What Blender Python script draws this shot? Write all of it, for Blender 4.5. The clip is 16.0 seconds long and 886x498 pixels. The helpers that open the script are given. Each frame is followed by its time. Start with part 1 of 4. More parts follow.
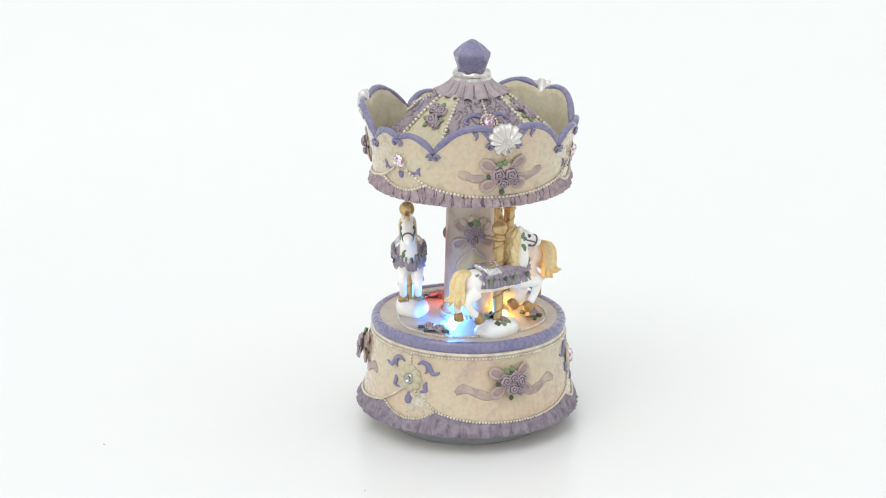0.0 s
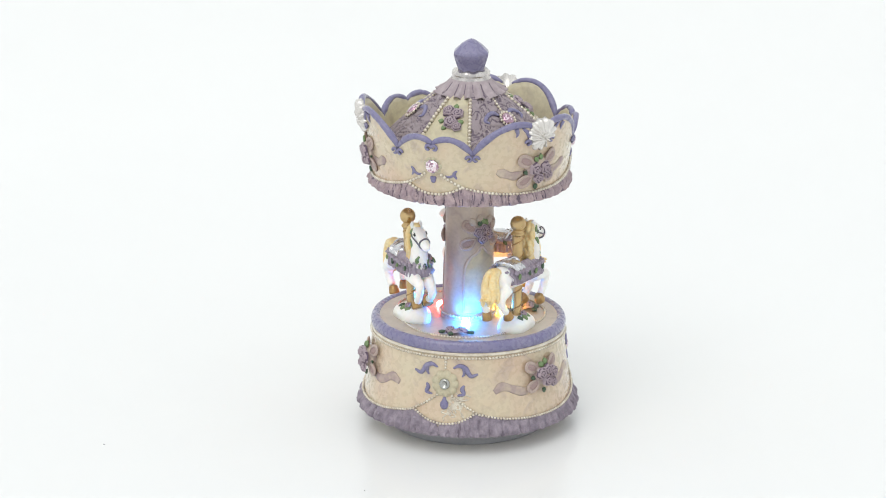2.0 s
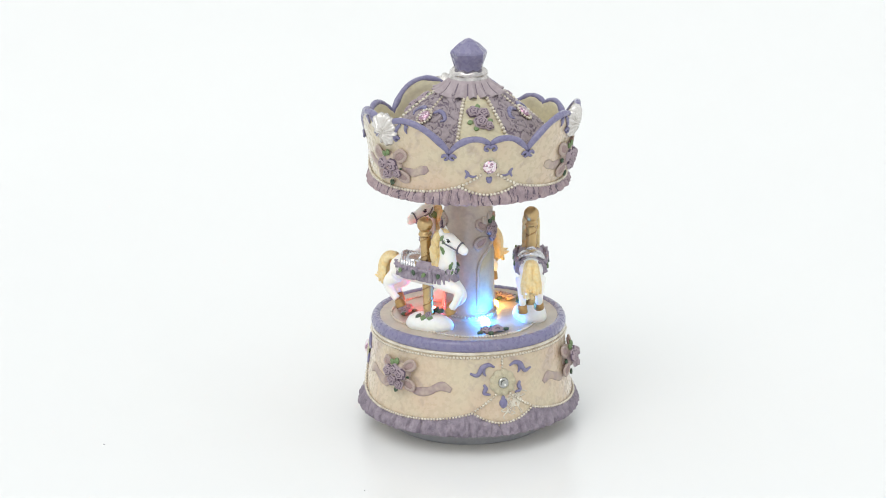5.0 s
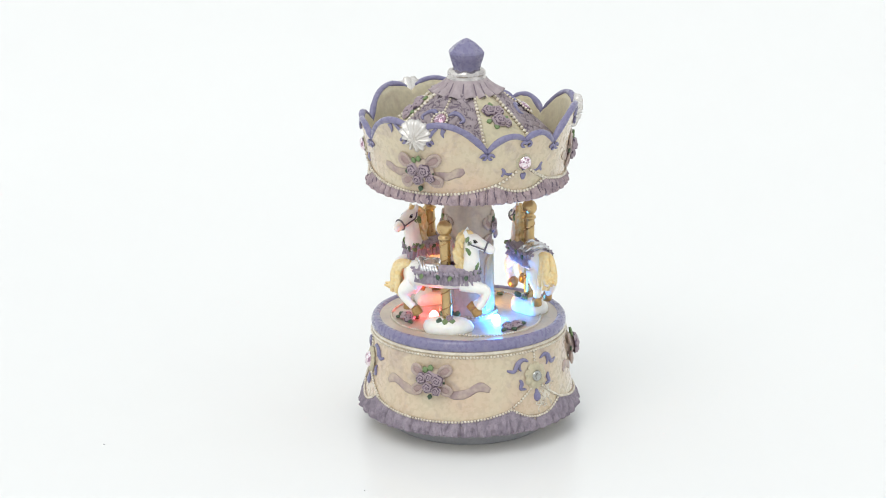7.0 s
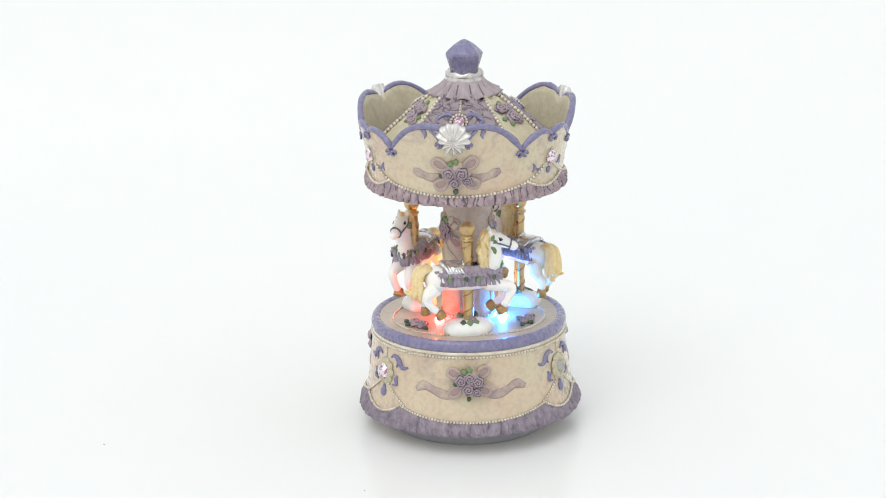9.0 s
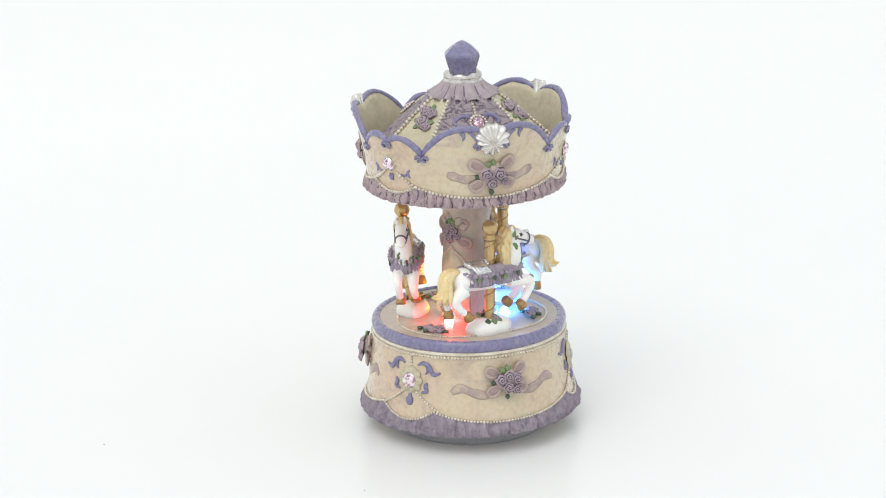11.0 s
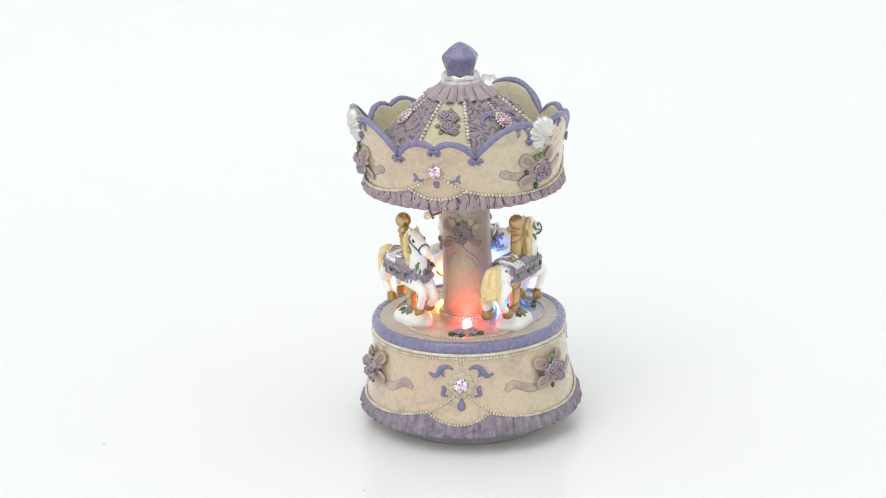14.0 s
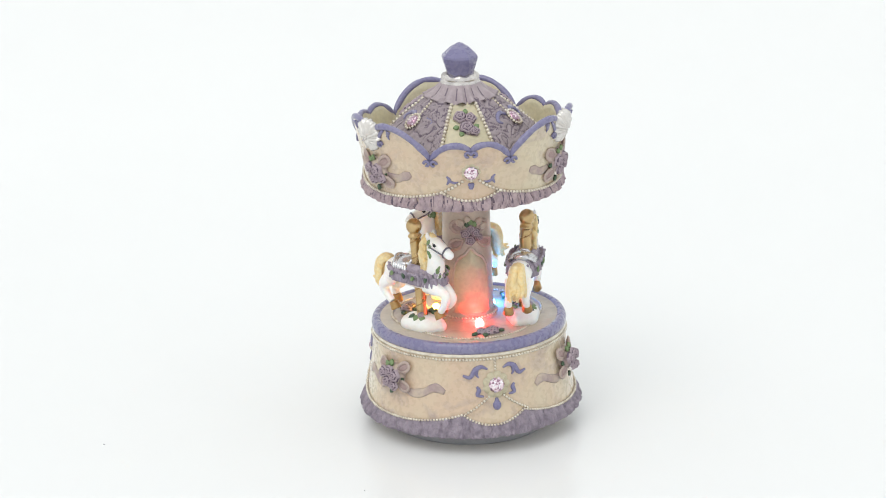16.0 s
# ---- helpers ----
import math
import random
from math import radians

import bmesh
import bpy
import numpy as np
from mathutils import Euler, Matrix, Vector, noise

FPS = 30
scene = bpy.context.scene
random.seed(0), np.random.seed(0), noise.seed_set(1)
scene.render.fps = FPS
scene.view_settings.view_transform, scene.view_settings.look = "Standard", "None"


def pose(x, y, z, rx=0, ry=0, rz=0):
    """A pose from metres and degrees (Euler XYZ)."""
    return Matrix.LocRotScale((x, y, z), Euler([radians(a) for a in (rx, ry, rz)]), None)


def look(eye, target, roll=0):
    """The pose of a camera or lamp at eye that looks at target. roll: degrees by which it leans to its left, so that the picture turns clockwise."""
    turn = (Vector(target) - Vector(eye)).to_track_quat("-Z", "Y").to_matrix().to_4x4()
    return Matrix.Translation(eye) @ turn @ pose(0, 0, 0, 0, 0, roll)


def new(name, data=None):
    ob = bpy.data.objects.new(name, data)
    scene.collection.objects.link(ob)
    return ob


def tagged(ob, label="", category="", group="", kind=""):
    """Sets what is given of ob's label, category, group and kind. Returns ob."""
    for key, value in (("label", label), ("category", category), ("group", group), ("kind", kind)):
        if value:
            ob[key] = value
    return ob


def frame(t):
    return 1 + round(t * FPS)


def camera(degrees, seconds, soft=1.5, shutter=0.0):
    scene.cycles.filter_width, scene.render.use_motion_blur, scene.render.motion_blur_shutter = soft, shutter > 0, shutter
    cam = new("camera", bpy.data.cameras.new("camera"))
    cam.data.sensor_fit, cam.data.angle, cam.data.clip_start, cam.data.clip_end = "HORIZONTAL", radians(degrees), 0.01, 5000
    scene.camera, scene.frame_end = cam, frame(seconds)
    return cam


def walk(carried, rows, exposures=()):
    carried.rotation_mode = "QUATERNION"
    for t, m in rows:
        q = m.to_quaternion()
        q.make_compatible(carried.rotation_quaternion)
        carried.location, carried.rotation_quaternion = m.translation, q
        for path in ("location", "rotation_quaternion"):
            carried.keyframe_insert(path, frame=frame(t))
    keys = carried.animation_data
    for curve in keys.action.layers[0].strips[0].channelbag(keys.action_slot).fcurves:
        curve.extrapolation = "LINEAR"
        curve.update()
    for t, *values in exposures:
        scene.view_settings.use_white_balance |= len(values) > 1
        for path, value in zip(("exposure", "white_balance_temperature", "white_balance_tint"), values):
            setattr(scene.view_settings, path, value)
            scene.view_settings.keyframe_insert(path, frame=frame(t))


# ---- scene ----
SECONDS = 16.0
cam = camera(20, SECONDS, soft=1.0)
EYE = look((0.0, -1.11242, 0.43835), (-0.01174, 0.0, 0.08288), -0.482)
walk(cam, [(0.0, EYE), (SECONDS, EYE)], [(0.0, 0.08), (SECONDS, 0.08)])

# ---- light: a white sweep under soft, slightly cool ambient light and one broad soft source, itself unseen ----
world = bpy.data.worlds.new("white_studio")
scene.world = world
world.use_nodes = True
sky = world.node_tree.nodes["Background"]
sky.inputs["Color"].default_value = (0.919, 0.960, 0.986, 1)
sky.inputs["Strength"].default_value = 1.0
sun = new("window_light", bpy.data.lights.new("window_light", "SUN"))
sun.data.energy, sun.data.angle, sun.data.color = 0.78, radians(40), (1.0, 0.97, 0.93)
sun.matrix_world = look((-0.35, -0.6, 1.0), (0, 0, 0))


# ---- materials ----
def material(name, colour, rough=0.5, metal=0.0, second=None, grain=900.0, patch=90.0, bump=0.0, coat=0.0, sss=0.0, mix=0.55, spec=0.4, dents=0.0, dent=170.0, stain=None):
    m = bpy.data.materials.new(name)
    m.use_nodes = True
    nt = m.node_tree
    p = nt.nodes["Principled BSDF"]
    tc = nt.nodes.new("ShaderNodeTexCoord")
    big, fine = nt.nodes.new("ShaderNodeTexNoise"), nt.nodes.new("ShaderNodeTexNoise")
    big.inputs["Scale"].default_value, big.inputs["Detail"].default_value = patch, 3
    fine.inputs["Scale"].default_value, fine.inputs["Detail"].default_value = grain, 4
    ramp = nt.nodes.new("ShaderNodeMapRange")
    ramp.inputs["From Min"].default_value, ramp.inputs["From Max"].default_value = 0.38, 0.66
    ramp.inputs["To Max"].default_value = mix
    second = second or tuple(c * 0.8 for c in colour)
    blend = nt.nodes.new("ShaderNodeMix")
    blend.data_type = "RGBA"
    blend.inputs[6].default_value, blend.inputs[7].default_value = (*colour, 1), (*second, 1)
    speck = nt.nodes.new("ShaderNodeMix")
    speck.data_type, speck.blend_type = "RGBA", "MULTIPLY"
    speck.inputs[0].default_value = 0.35
    tone = nt.nodes.new("ShaderNodeMapRange")
    tone.inputs["From Min"].default_value, tone.inputs["From Max"].default_value = 0.3, 0.6
    tone.inputs["To Min"].default_value = 0.7
    gl = nt.nodes.new("ShaderNodeMapRange")
    gl.inputs["To Min"].default_value, gl.inputs["To Max"].default_value = max(rough - 0.12, 0.03), rough + 0.12
    for a, b in ((tc.outputs["Object"], big.inputs["Vector"]), (tc.outputs["Object"], fine.inputs["Vector"]), (big.outputs[0], ramp.inputs[0]),
                 (ramp.outputs[0], blend.inputs[0]), (blend.outputs[2], speck.inputs[6]), (fine.outputs[0], tone.inputs[0]),
                 (tone.outputs[0], speck.inputs[7]), (speck.outputs[2], p.inputs["Base Color"]), (fine.outputs[0], gl.inputs[0]),
                 (gl.outputs[0], p.inputs["Roughness"])):
        nt.links.new(a, b)
    if bump:
        bp = nt.nodes.new("ShaderNodeBump")
        bp.inputs["Strength"].default_value, bp.inputs["Distance"].default_value = bump, 0.0006
        nt.links.new(fine.outputs[0], bp.inputs["Height"])
        nt.links.new(bp.outputs[0], p.inputs["Normal"])
        if dents:
            low, bp2 = nt.nodes.new("ShaderNodeTexNoise"), nt.nodes.new("ShaderNodeBump")
            low.inputs["Scale"].default_value, low.inputs["Detail"].default_value = dent, 2
            bp2.inputs["Strength"].default_value, bp2.inputs["Distance"].default_value = dents, 0.002
            for a, b in ((tc.outputs["Object"], low.inputs["Vector"]), (low.outputs[0], bp2.inputs["Height"]), (bp2.outputs[0], bp.inputs["Normal"])):
                nt.links.new(a, b)
    if stain:
        tint, size, low_edge, high_edge, weight = stain
        blot, mask, over = nt.nodes.new("ShaderNodeTexNoise"), nt.nodes.new("ShaderNodeMapRange"), nt.nodes.new("ShaderNodeMix")
        blot.inputs["Scale"].default_value, blot.inputs["Detail"].default_value, blot.inputs["Distortion"].default_value = size, 5, 1.2
        mask.inputs["From Min"].default_value, mask.inputs["From Max"].default_value, mask.inputs["To Max"].default_value = low_edge, high_edge, weight
        over.data_type = "RGBA"
        over.inputs[7].default_value = (*tint, 1)
        for a, b in ((tc.outputs["Object"], blot.inputs["Vector"]), (blot.outputs[0], mask.inputs[0]), (mask.outputs[0], over.inputs[0]),
                     (speck.outputs[2], over.inputs[6]), (over.outputs[2], p.inputs["Base Color"])):
            nt.links.new(a, b)
    p.inputs["Metallic"].default_value = metal
    p.inputs["Specular IOR Level"].default_value = spec
    p.inputs["Coat Weight"].default_value = coat
    p.inputs["Coat Roughness"].default_value = 0.2
    p.inputs["Subsurface Weight"].default_value = sss
    p.inputs["Subsurface Radius"].default_value = (1.0, 0.8, 0.6)
    p.inputs["Subsurface Scale"].default_value = 0.002
    return m


def glow(name, colour, strength):
    m = bpy.data.materials.new(name)
    m.use_nodes = True
    p = m.node_tree.nodes["Principled BSDF"]
    p.inputs["Base Color"].default_value = (*colour, 1)
    p.inputs["Emission Color"].default_value = (*colour, 1)
    p.inputs["Emission Strength"].default_value = strength
    return m


CREAM = material("cream_resin", (0.625, 0.535, 0.378), 0.28, second=(0.62, 0.468, 0.335), grain=420, patch=34, bump=0.12, sss=0.15, mix=1.0, coat=0.7, dents=0.6, dent=110, stain=((0.40, 0.305, 0.27), 75, 0.54, 0.74, 0.75))
CREAM_IN = material("cream_resin_plain", (0.61, 0.55, 0.385), 0.42, second=(0.53, 0.475, 0.335), grain=600, patch=60, bump=0.1, sss=0.15, dents=0.3, stain=((0.40, 0.33, 0.25), 90, 0.52, 0.75, 0.6))
DECK = material("greyed_cream_deck", (0.53, 0.46, 0.36), 0.38, second=(0.43, 0.355, 0.29), grain=700, patch=70, bump=0.15, mix=0.9, coat=0.5, stain=((0.30, 0.24, 0.21), 120, 0.52, 0.72, 0.6))
COLUMN_PAINT = material("pinkish_cream_column", (0.55, 0.46, 0.38), 0.38, second=(0.47, 0.385, 0.325), grain=700, patch=70, bump=0.12, mix=0.9, sss=0.15, coat=0.4, stain=((0.36, 0.28, 0.27), 110, 0.54, 0.74, 0.6))
LILAC = material("lilac_paint", (0.185, 0.172, 0.30), 0.28, second=(0.245, 0.225, 0.33), grain=500, patch=90, bump=0.04, mix=0.5, coat=0.4, dents=0.12, dent=120, stain=((0.36, 0.33, 0.40), 170, 0.55, 0.72, 0.28))
FRILL = material("mauve_antiqued_resin", (0.335, 0.283, 0.33), 0.48, second=(0.215, 0.178, 0.222), grain=1300, patch=260, bump=0.3, mix=0.9, dents=0.8, dent=420)
BLANKET = material("lilac_blanket_resin", (0.40, 0.345, 0.405), 0.42, second=(0.27, 0.225, 0.285), grain=1100, patch=420, bump=0.25, mix=0.8)
FRILL_PINK = material("pink_mauve_antiqued_resin", (0.48, 0.37, 0.375), 0.45, second=(0.31, 0.235, 0.27), grain=1300, patch=260, bump=0.35, mix=0.8, dents=0.8, dent=420)
ROOF = material("mauve_wrinkled_resin", (0.34, 0.285, 0.30), 0.6, second=(0.26, 0.21, 0.23), grain=700, patch=400, bump=0.5, mix=0.6)
SKIRT = material("dusty_mauve_resin", (0.43, 0.36, 0.375), 0.45, second=(0.31, 0.25, 0.27), grain=800, patch=260, bump=0.15)
PEARL = material("pearl_paint", (0.76, 0.70, 0.58), 0.2, metal=0.15, second=(0.56, 0.475, 0.37), grain=900, patch=260, coat=0.8, mix=0.9)
SILVER = material("pearly_silver_paint", (0.80, 0.765, 0.72), 0.24, metal=0.55, second=(0.60, 0.57, 0.54), grain=900, patch=300, bump=0.1)
NECK = material("worn_silver_paint", (0.74, 0.70, 0.66), 0.22, metal=0.85, second=(0.46, 0.43, 0.42), grain=700, patch=220, bump=0.15, mix=0.9)
SADDLE = material("bright_silver_paint", (0.72, 0.72, 0.73), 0.22, metal=0.85, second=(0.5, 0.49, 0.5), grain=900, patch=500, bump=0.15)
ROSE = material("mauve_rose_paint", (0.43, 0.35, 0.385), 0.42, second=(0.31, 0.235, 0.26), grain=900, patch=520, mix=0.9)
GROOVE = material("dark_mauve_groove", (0.15, 0.115, 0.15), 0.6, second=(0.2, 0.155, 0.19), grain=1300, patch=420)
ROSE_SHADE = material("dark_rose_groove_shade", (0.13, 0.09, 0.13), 0.55, grain=900, patch=300)
RIBBON = material("faded_pink_ribbon_paint", (0.375, 0.28, 0.275), 0.4, second=(0.54, 0.44, 0.35), grain=700, patch=190, sss=0.1, mix=1.0, bump=0.1)
BOW_IN = material("dusky_pink_bow_paint", (0.30, 0.20, 0.205), 0.45, second=(0.47, 0.36, 0.31), grain=800, patch=300, mix=0.9)
LEAF = material("green_leaf_paint", (0.15, 0.245, 0.10), 0.42, second=(0.34, 0.40, 0.22), grain=900, patch=500)
LEAF_DARK = material("dark_green_leaf_paint", (0.055, 0.10, 0.06), 0.42, second=(0.14, 0.20, 0.12), grain=900, patch=500)
WHITE = material("white_horse_resin", (0.92, 0.905, 0.87), 0.33, second=(0.88, 0.85, 0.79), grain=900, patch=150, coat=0.25, sss=0.3, bump=0.06)
SNOW = material("white_mound_resin", (0.90, 0.90, 0.86), 0.36, second=(0.82, 0.82, 0.76), grain=700, patch=200, bump=0.15, sss=0.3)
GOLDEN = material("golden_yellow_hair_paint", (0.86, 0.63, 0.29), 0.4, second=(0.90, 0.79, 0.52), grain=900, patch=420, bump=0.15, sss=0.15)
GOLD = material("gold_paint", (0.66, 0.475, 0.235), 0.3, metal=0.9, second=(0.46, 0.32, 0.16), grain=300, patch=110, bump=0, mix=0.8)
BRONZE = material("bronze_hoof_paint", (0.48, 0.30, 0.12), 0.32, metal=0.7, second=(0.28, 0.16, 0.07), grain=1200, patch=500)
BRIDLE = material("grey_bridle_paint", (0.16, 0.15, 0.18), 0.4, grain=900, patch=300)
DARK = material("dark_eye_paint", (0.03, 0.03, 0.03), 0.3, grain=900, patch=300)
UNDER = material("shade_grey_foot", (0.36, 0.36, 0.38), 0.45, second=(0.32, 0.32, 0.34), grain=900, patch=120, bump=0.05)
TABLE = material("white_glossy_table", (0.829, 0.831, 0.819), 0.2, second=(0.819, 0.822, 0.813), grain=60, patch=3, spec=0.5)
for paint in (LILAC, WHITE, SNOW, GOLD, CREAM):
    for node in paint.node_tree.nodes:
        if node.type == "MIX" and node.blend_type == "MULTIPLY":
            node.inputs[0].default_value = 0.12
for node in TABLE.node_tree.nodes:
    if node.type == "MIX" and node.blend_type == "MULTIPLY":
        node.inputs[0].default_value = 0.0
for link in list(TABLE.node_tree.links):
    if link.to_socket.name == "Roughness":
        TABLE.node_tree.links.remove(link)
TABLE.node_tree.nodes["Principled BSDF"].inputs["Roughness"].default_value = 0.22

GEM = [material("pink_crystal", (0.90, 0.72, 0.78), 0.05, metal=0.8, grain=300, patch=500, coat=1.0),
       material("dim_mauve_facet", (0.42, 0.25, 0.33), 0.05, metal=0.8, grain=300, patch=500, coat=1.0),
       material("painted_glint_facet", (0.98, 0.93, 0.95), 0.05, metal=0.8, grain=300, patch=500, coat=1.0)]
SOCKET = material("dark_mirror_backing", (0.45, 0.45, 0.42), 0.1, metal=1.0, grain=300, patch=500)
LED_BLUE = glow("blue_light", (0.02, 0.26, 1.0), 370)
LED_RED = glow("pink_red_light", (1.0, 0.04, 0.04), 130)
LED_YELLOW = glow("amber_light", (1.0, 0.5, 0.03), 130)


# ---- shape helpers ----
def unit_ball(sub):
    bm = bmesh.new()
    bmesh.ops.create_icosphere(bm, subdivisions=sub, radius=1.0)
    bm.verts.ensure_lookup_table()
    out = [v.co.copy() for v in bm.verts], [[v.index for v in f.verts] for f in bm.faces]
    bm.free()
    return out


BALLS = {k: unit_ball(k) for k in (1, 2, 3)}


def curve_points(pts, k=6):
    """A smooth line through the points."""
    pts = [Vector(p) for p in pts]
    if len(pts) < 3:
        return [pts[0].lerp(pts[-1], i / k) for i in range(k + 1)]
    ext = [pts[0] * 2 - pts[1], *pts, pts[-1] * 2 - pts[-2]]
    out = []
    for i in range(1, len(ext) - 2):
        a, b, c, d = ext[i - 1:i + 3]
        for j in range(k):
            t = j / k
            out.append(0.5 * (2 * b + (c - a) * t + (2 * a - 5 * b + 4 * c - d) * t * t + (3 * b - a - 3 * c + d) * t ** 3))
    return out + [pts[-1]]


def spread(values, n):
    return [float(x) for x in np.interp(np.linspace(0, 1, n), np.linspace(0, 1, len(values)), values)]


class Shape:
    def __init__(self):
        self.v, self.f, self.m = [], [], []

    def add(self, vs, fs, slot=0, mat=None):
        n = len(self.v)
        self.v += [mat @ v for v in vs] if mat else list(vs)
        self.f += [[i + n for i in f] for f in fs]
        self.m += [slot] * len(fs) if isinstance(slot, int) else slot
        return self

    def ball(self, c, r, slot=0, sub=1, mat=None):
        r = (r, r, r) if isinstance(r, (int, float)) else r
        vs, fs = BALLS[sub]
        c = Vector(c)
        m = mat or Matrix()
        return self.add([m @ Vector((c.x + v.x * r[0], c.y + v.y * r[1], c.z + v.z * r[2])) for v in vs], fs, slot)

    def tube(self, pts, rads, n=8, normals=None, flat=1.0, slot=0, mat=None):
        pts = [Vector(p) for p in pts]
        rads = spread(rads, len(pts)) if not isinstance(rads, float) else [rads] * len(pts)
        vs, fs = [], []
        side = None
        for i, p in enumerate(pts):
            t = (pts[min(i + 1, len(pts) - 1)] - pts[max(i - 1, 0)]).normalized()
            if normals:
                w = normals[i]
                u = t.cross(w).normalized()
            else:
                if side is None:
                    side = t.orthogonal().normalized() if abs(t.y) > 0.95 else t.cross(Vector((0, 1, 0))).normalized()
                u = (side - t * side.dot(t)).normalized()
                side = u
                w = t.cross(u).normalized()
            for k in range(n):
                a = 2 * math.pi * k / n
                vs.append(p + u * (math.cos(a) * rads[i]) + w * (math.sin(a) * rads[i] * flat))
        for i in range(len(pts) - 1):
            for k in range(n):
                fs.append([i * n + k, i * n + (k + 1) % n, (i + 1) * n + (k + 1) % n, (i + 1) * n + k])
        fs += [list(range(n))[::-1], list(range((len(pts) - 1) * n, len(pts) * n))]
        return self.add(vs, fs, slot, mat)

    def turned(self, prof, n=96, a0=0.0, a1=360.0, warp=None, slot=0):
        """A profile of (radius, height) turned about z; warp(angle, r, z, i) gives back r and z."""
        whole = a1 - a0 >= 360
        cols = n if whole else n + 1
        vs, fs = [], []
        for i, (r, z) in enumerate(prof):
            for k in range(cols):
                a = a0 + (a1 - a0) * k / n
                rr, zz = warp(a, r, z, i) if warp else (r, z)
                vs.append(Vector((rr * math.cos(radians(a)), rr * math.sin(radians(a)), zz)))
        for i in range(len(prof) - 1):
            for k in range(n):
                j = (k + 1) % cols
                fs.append([i * cols + k, i * cols + j, (i + 1) * cols + j, (i + 1) * cols + k])
        return self.add(vs, fs, slot)

    def mesh(self, name, *mats, smooth=True):
        me = bpy.data.meshes.new(name)
        me.from_pydata(self.v, [], self.f)
        bm = bmesh.new()
        bm.from_mesh(me)
        bmesh.ops.recalc_face_normals(bm, faces=bm.faces)
        bm.to_mesh(me)
        bm.free()
        for m in mats:
            me.materials.append(m)
        me.polygons.foreach_set("material_index", self.m)
        me.polygons.foreach_set("use_smooth", [smooth] * len(me.polygons))
        me.update()
        return me


def part(name, me, parent, m=None, label=""):
    ob = new(name, me)
    ob.parent = parent
    if m is not None:
        ob.matrix_basis = m
    return tagged(ob, label)


def radius(prof, z):
    return float(np.interp(z, [p[1] for p in prof], [p[0] for p in prof]))


def on(prof, a, z, lift=0.0):
    """A point of a turned surface at the angle a and the height z, lifted off it."""
    r = radius(prof, z) + lift
    return Vector((r * math.cos(radians(a)), r * math.sin(radians(a)), z))


def seat(prof, a, z, lift=0.0, twist=0.0):
    """The frame of a relief on a turned surface: x along it, y up it, z out of it."""
    slope = (radius(prof, z + 0.001) - radius(prof, z - 0.001)) / 0.002
    out = Vector((math.cos(radians(a)), math.sin(radians(a)), 0))
    u = (out * slope + Vector((0, 0, 1))).normalized()
    t = Vector((-out.y, out.x, 0))
    n = t.cross(u)
    m = Matrix((t, u, n)).transposed().to_4x4()
    m.translation = on(prof, a, z) + n * lift
    return m @ pose(0, 0, 0, 0, 0, twist)


def line_on(prof, pts, lift=0.0, k=6):
    flat = curve_points([(a, z * 1000, 0) for a, z in pts], k)
    out = [on(prof, p.x, p.y / 1000, lift) for p in flat]
    return out, [seat(prof, p.x, p.y / 1000).to_3x3() @ Vector((0, 0, 1)) for p in flat]


def beads(sh, pts, r, gap=2.0):
    """Pearls of radius r strung along a line."""
    pts = [Vector(p) for p in pts]
    step, left = r * gap, 0.0
    for a, b in zip(pts, pts[1:]):
        d = (b - a).length
        while left <= d:
            sh.ball(a.lerp(b, left / d), r * random.uniform(0.9, 1.08))
            left += step
        left -= d


# ---- shared small reliefs ----
def rose_mesh():
    """A carved rosette with spiral petals, 1 unit in radius."""
    vs, fs, ms = [], [], []
    rings, n = 11, 28
    for i in range(rings):
        q = i / (rings - 1)
        for k in range(n):
            a = 2 * math.pi * k / n
            edge = 1 + 0.09 * math.cos(5 * a + 0.6)
            wave = math.cos(2 * math.pi * (q * 2.4) - a)
            h = 0.62 * math.sqrt(max(0.0, 1 - q ** 2.2)) + 0.16 * wave * (0.35 + q) * (1 - q ** 6)
            vs.append(Vector((q * edge * math.cos(a), q * edge * math.sin(a), h - 0.1)))
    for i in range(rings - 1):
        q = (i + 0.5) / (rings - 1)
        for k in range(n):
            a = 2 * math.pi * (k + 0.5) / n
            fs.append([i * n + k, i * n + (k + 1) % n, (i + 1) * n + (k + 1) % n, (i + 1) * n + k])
            # groove faces take the dark slot: recess shade put into the colour as lines
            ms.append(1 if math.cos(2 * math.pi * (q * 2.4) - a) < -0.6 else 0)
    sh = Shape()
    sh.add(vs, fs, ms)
    return sh.mesh("rose", ROSE, ROSE_SHADE)


def leaf_shape():
    vs, fs = [], []
    for i in range(7):
        t = i / 6
        w = 0.42 * math.sin(math.pi * min(1, t * 0.95 + 0.05)) ** 0.8
        for x, h in ((-w, 0.0), (-w * 0.5, 0.16), (0, 0.08), (w * 0.5, 0.16), (w, 0.0)):
            vs.append(Vector((x * (1 + 0.12 * (i % 2)), t, h - 0.3 * (t - 0.4) ** 2)))
    for i in range(6):
        for k in range(4):
            fs.append([i * 5 + k, i * 5 + k + 1, i * 5 + 6 + k, i * 5 + 5 + k])
    vs2 = [v - Vector((0, 0, 0.22)) for v in vs]
    n = len(vs)
    fs2 = [[i + n for i in f] for f in fs]
    rim = []
    for i in range(6):
        rim += [[i * 5, i * 5 + 5, i * 5 + 5 + n, i * 5 + n], [i * 5 + 4, i * 5 + 9, i * 5 + 9 + n, i * 5 + 4 + n]]
    return vs + vs2, fs + fs2 + rim


LEAF_FORM = leaf_shape()


def leaf_mesh(name, mat):
    return Shape().add(*LEAF_FORM).mesh(name, mat)


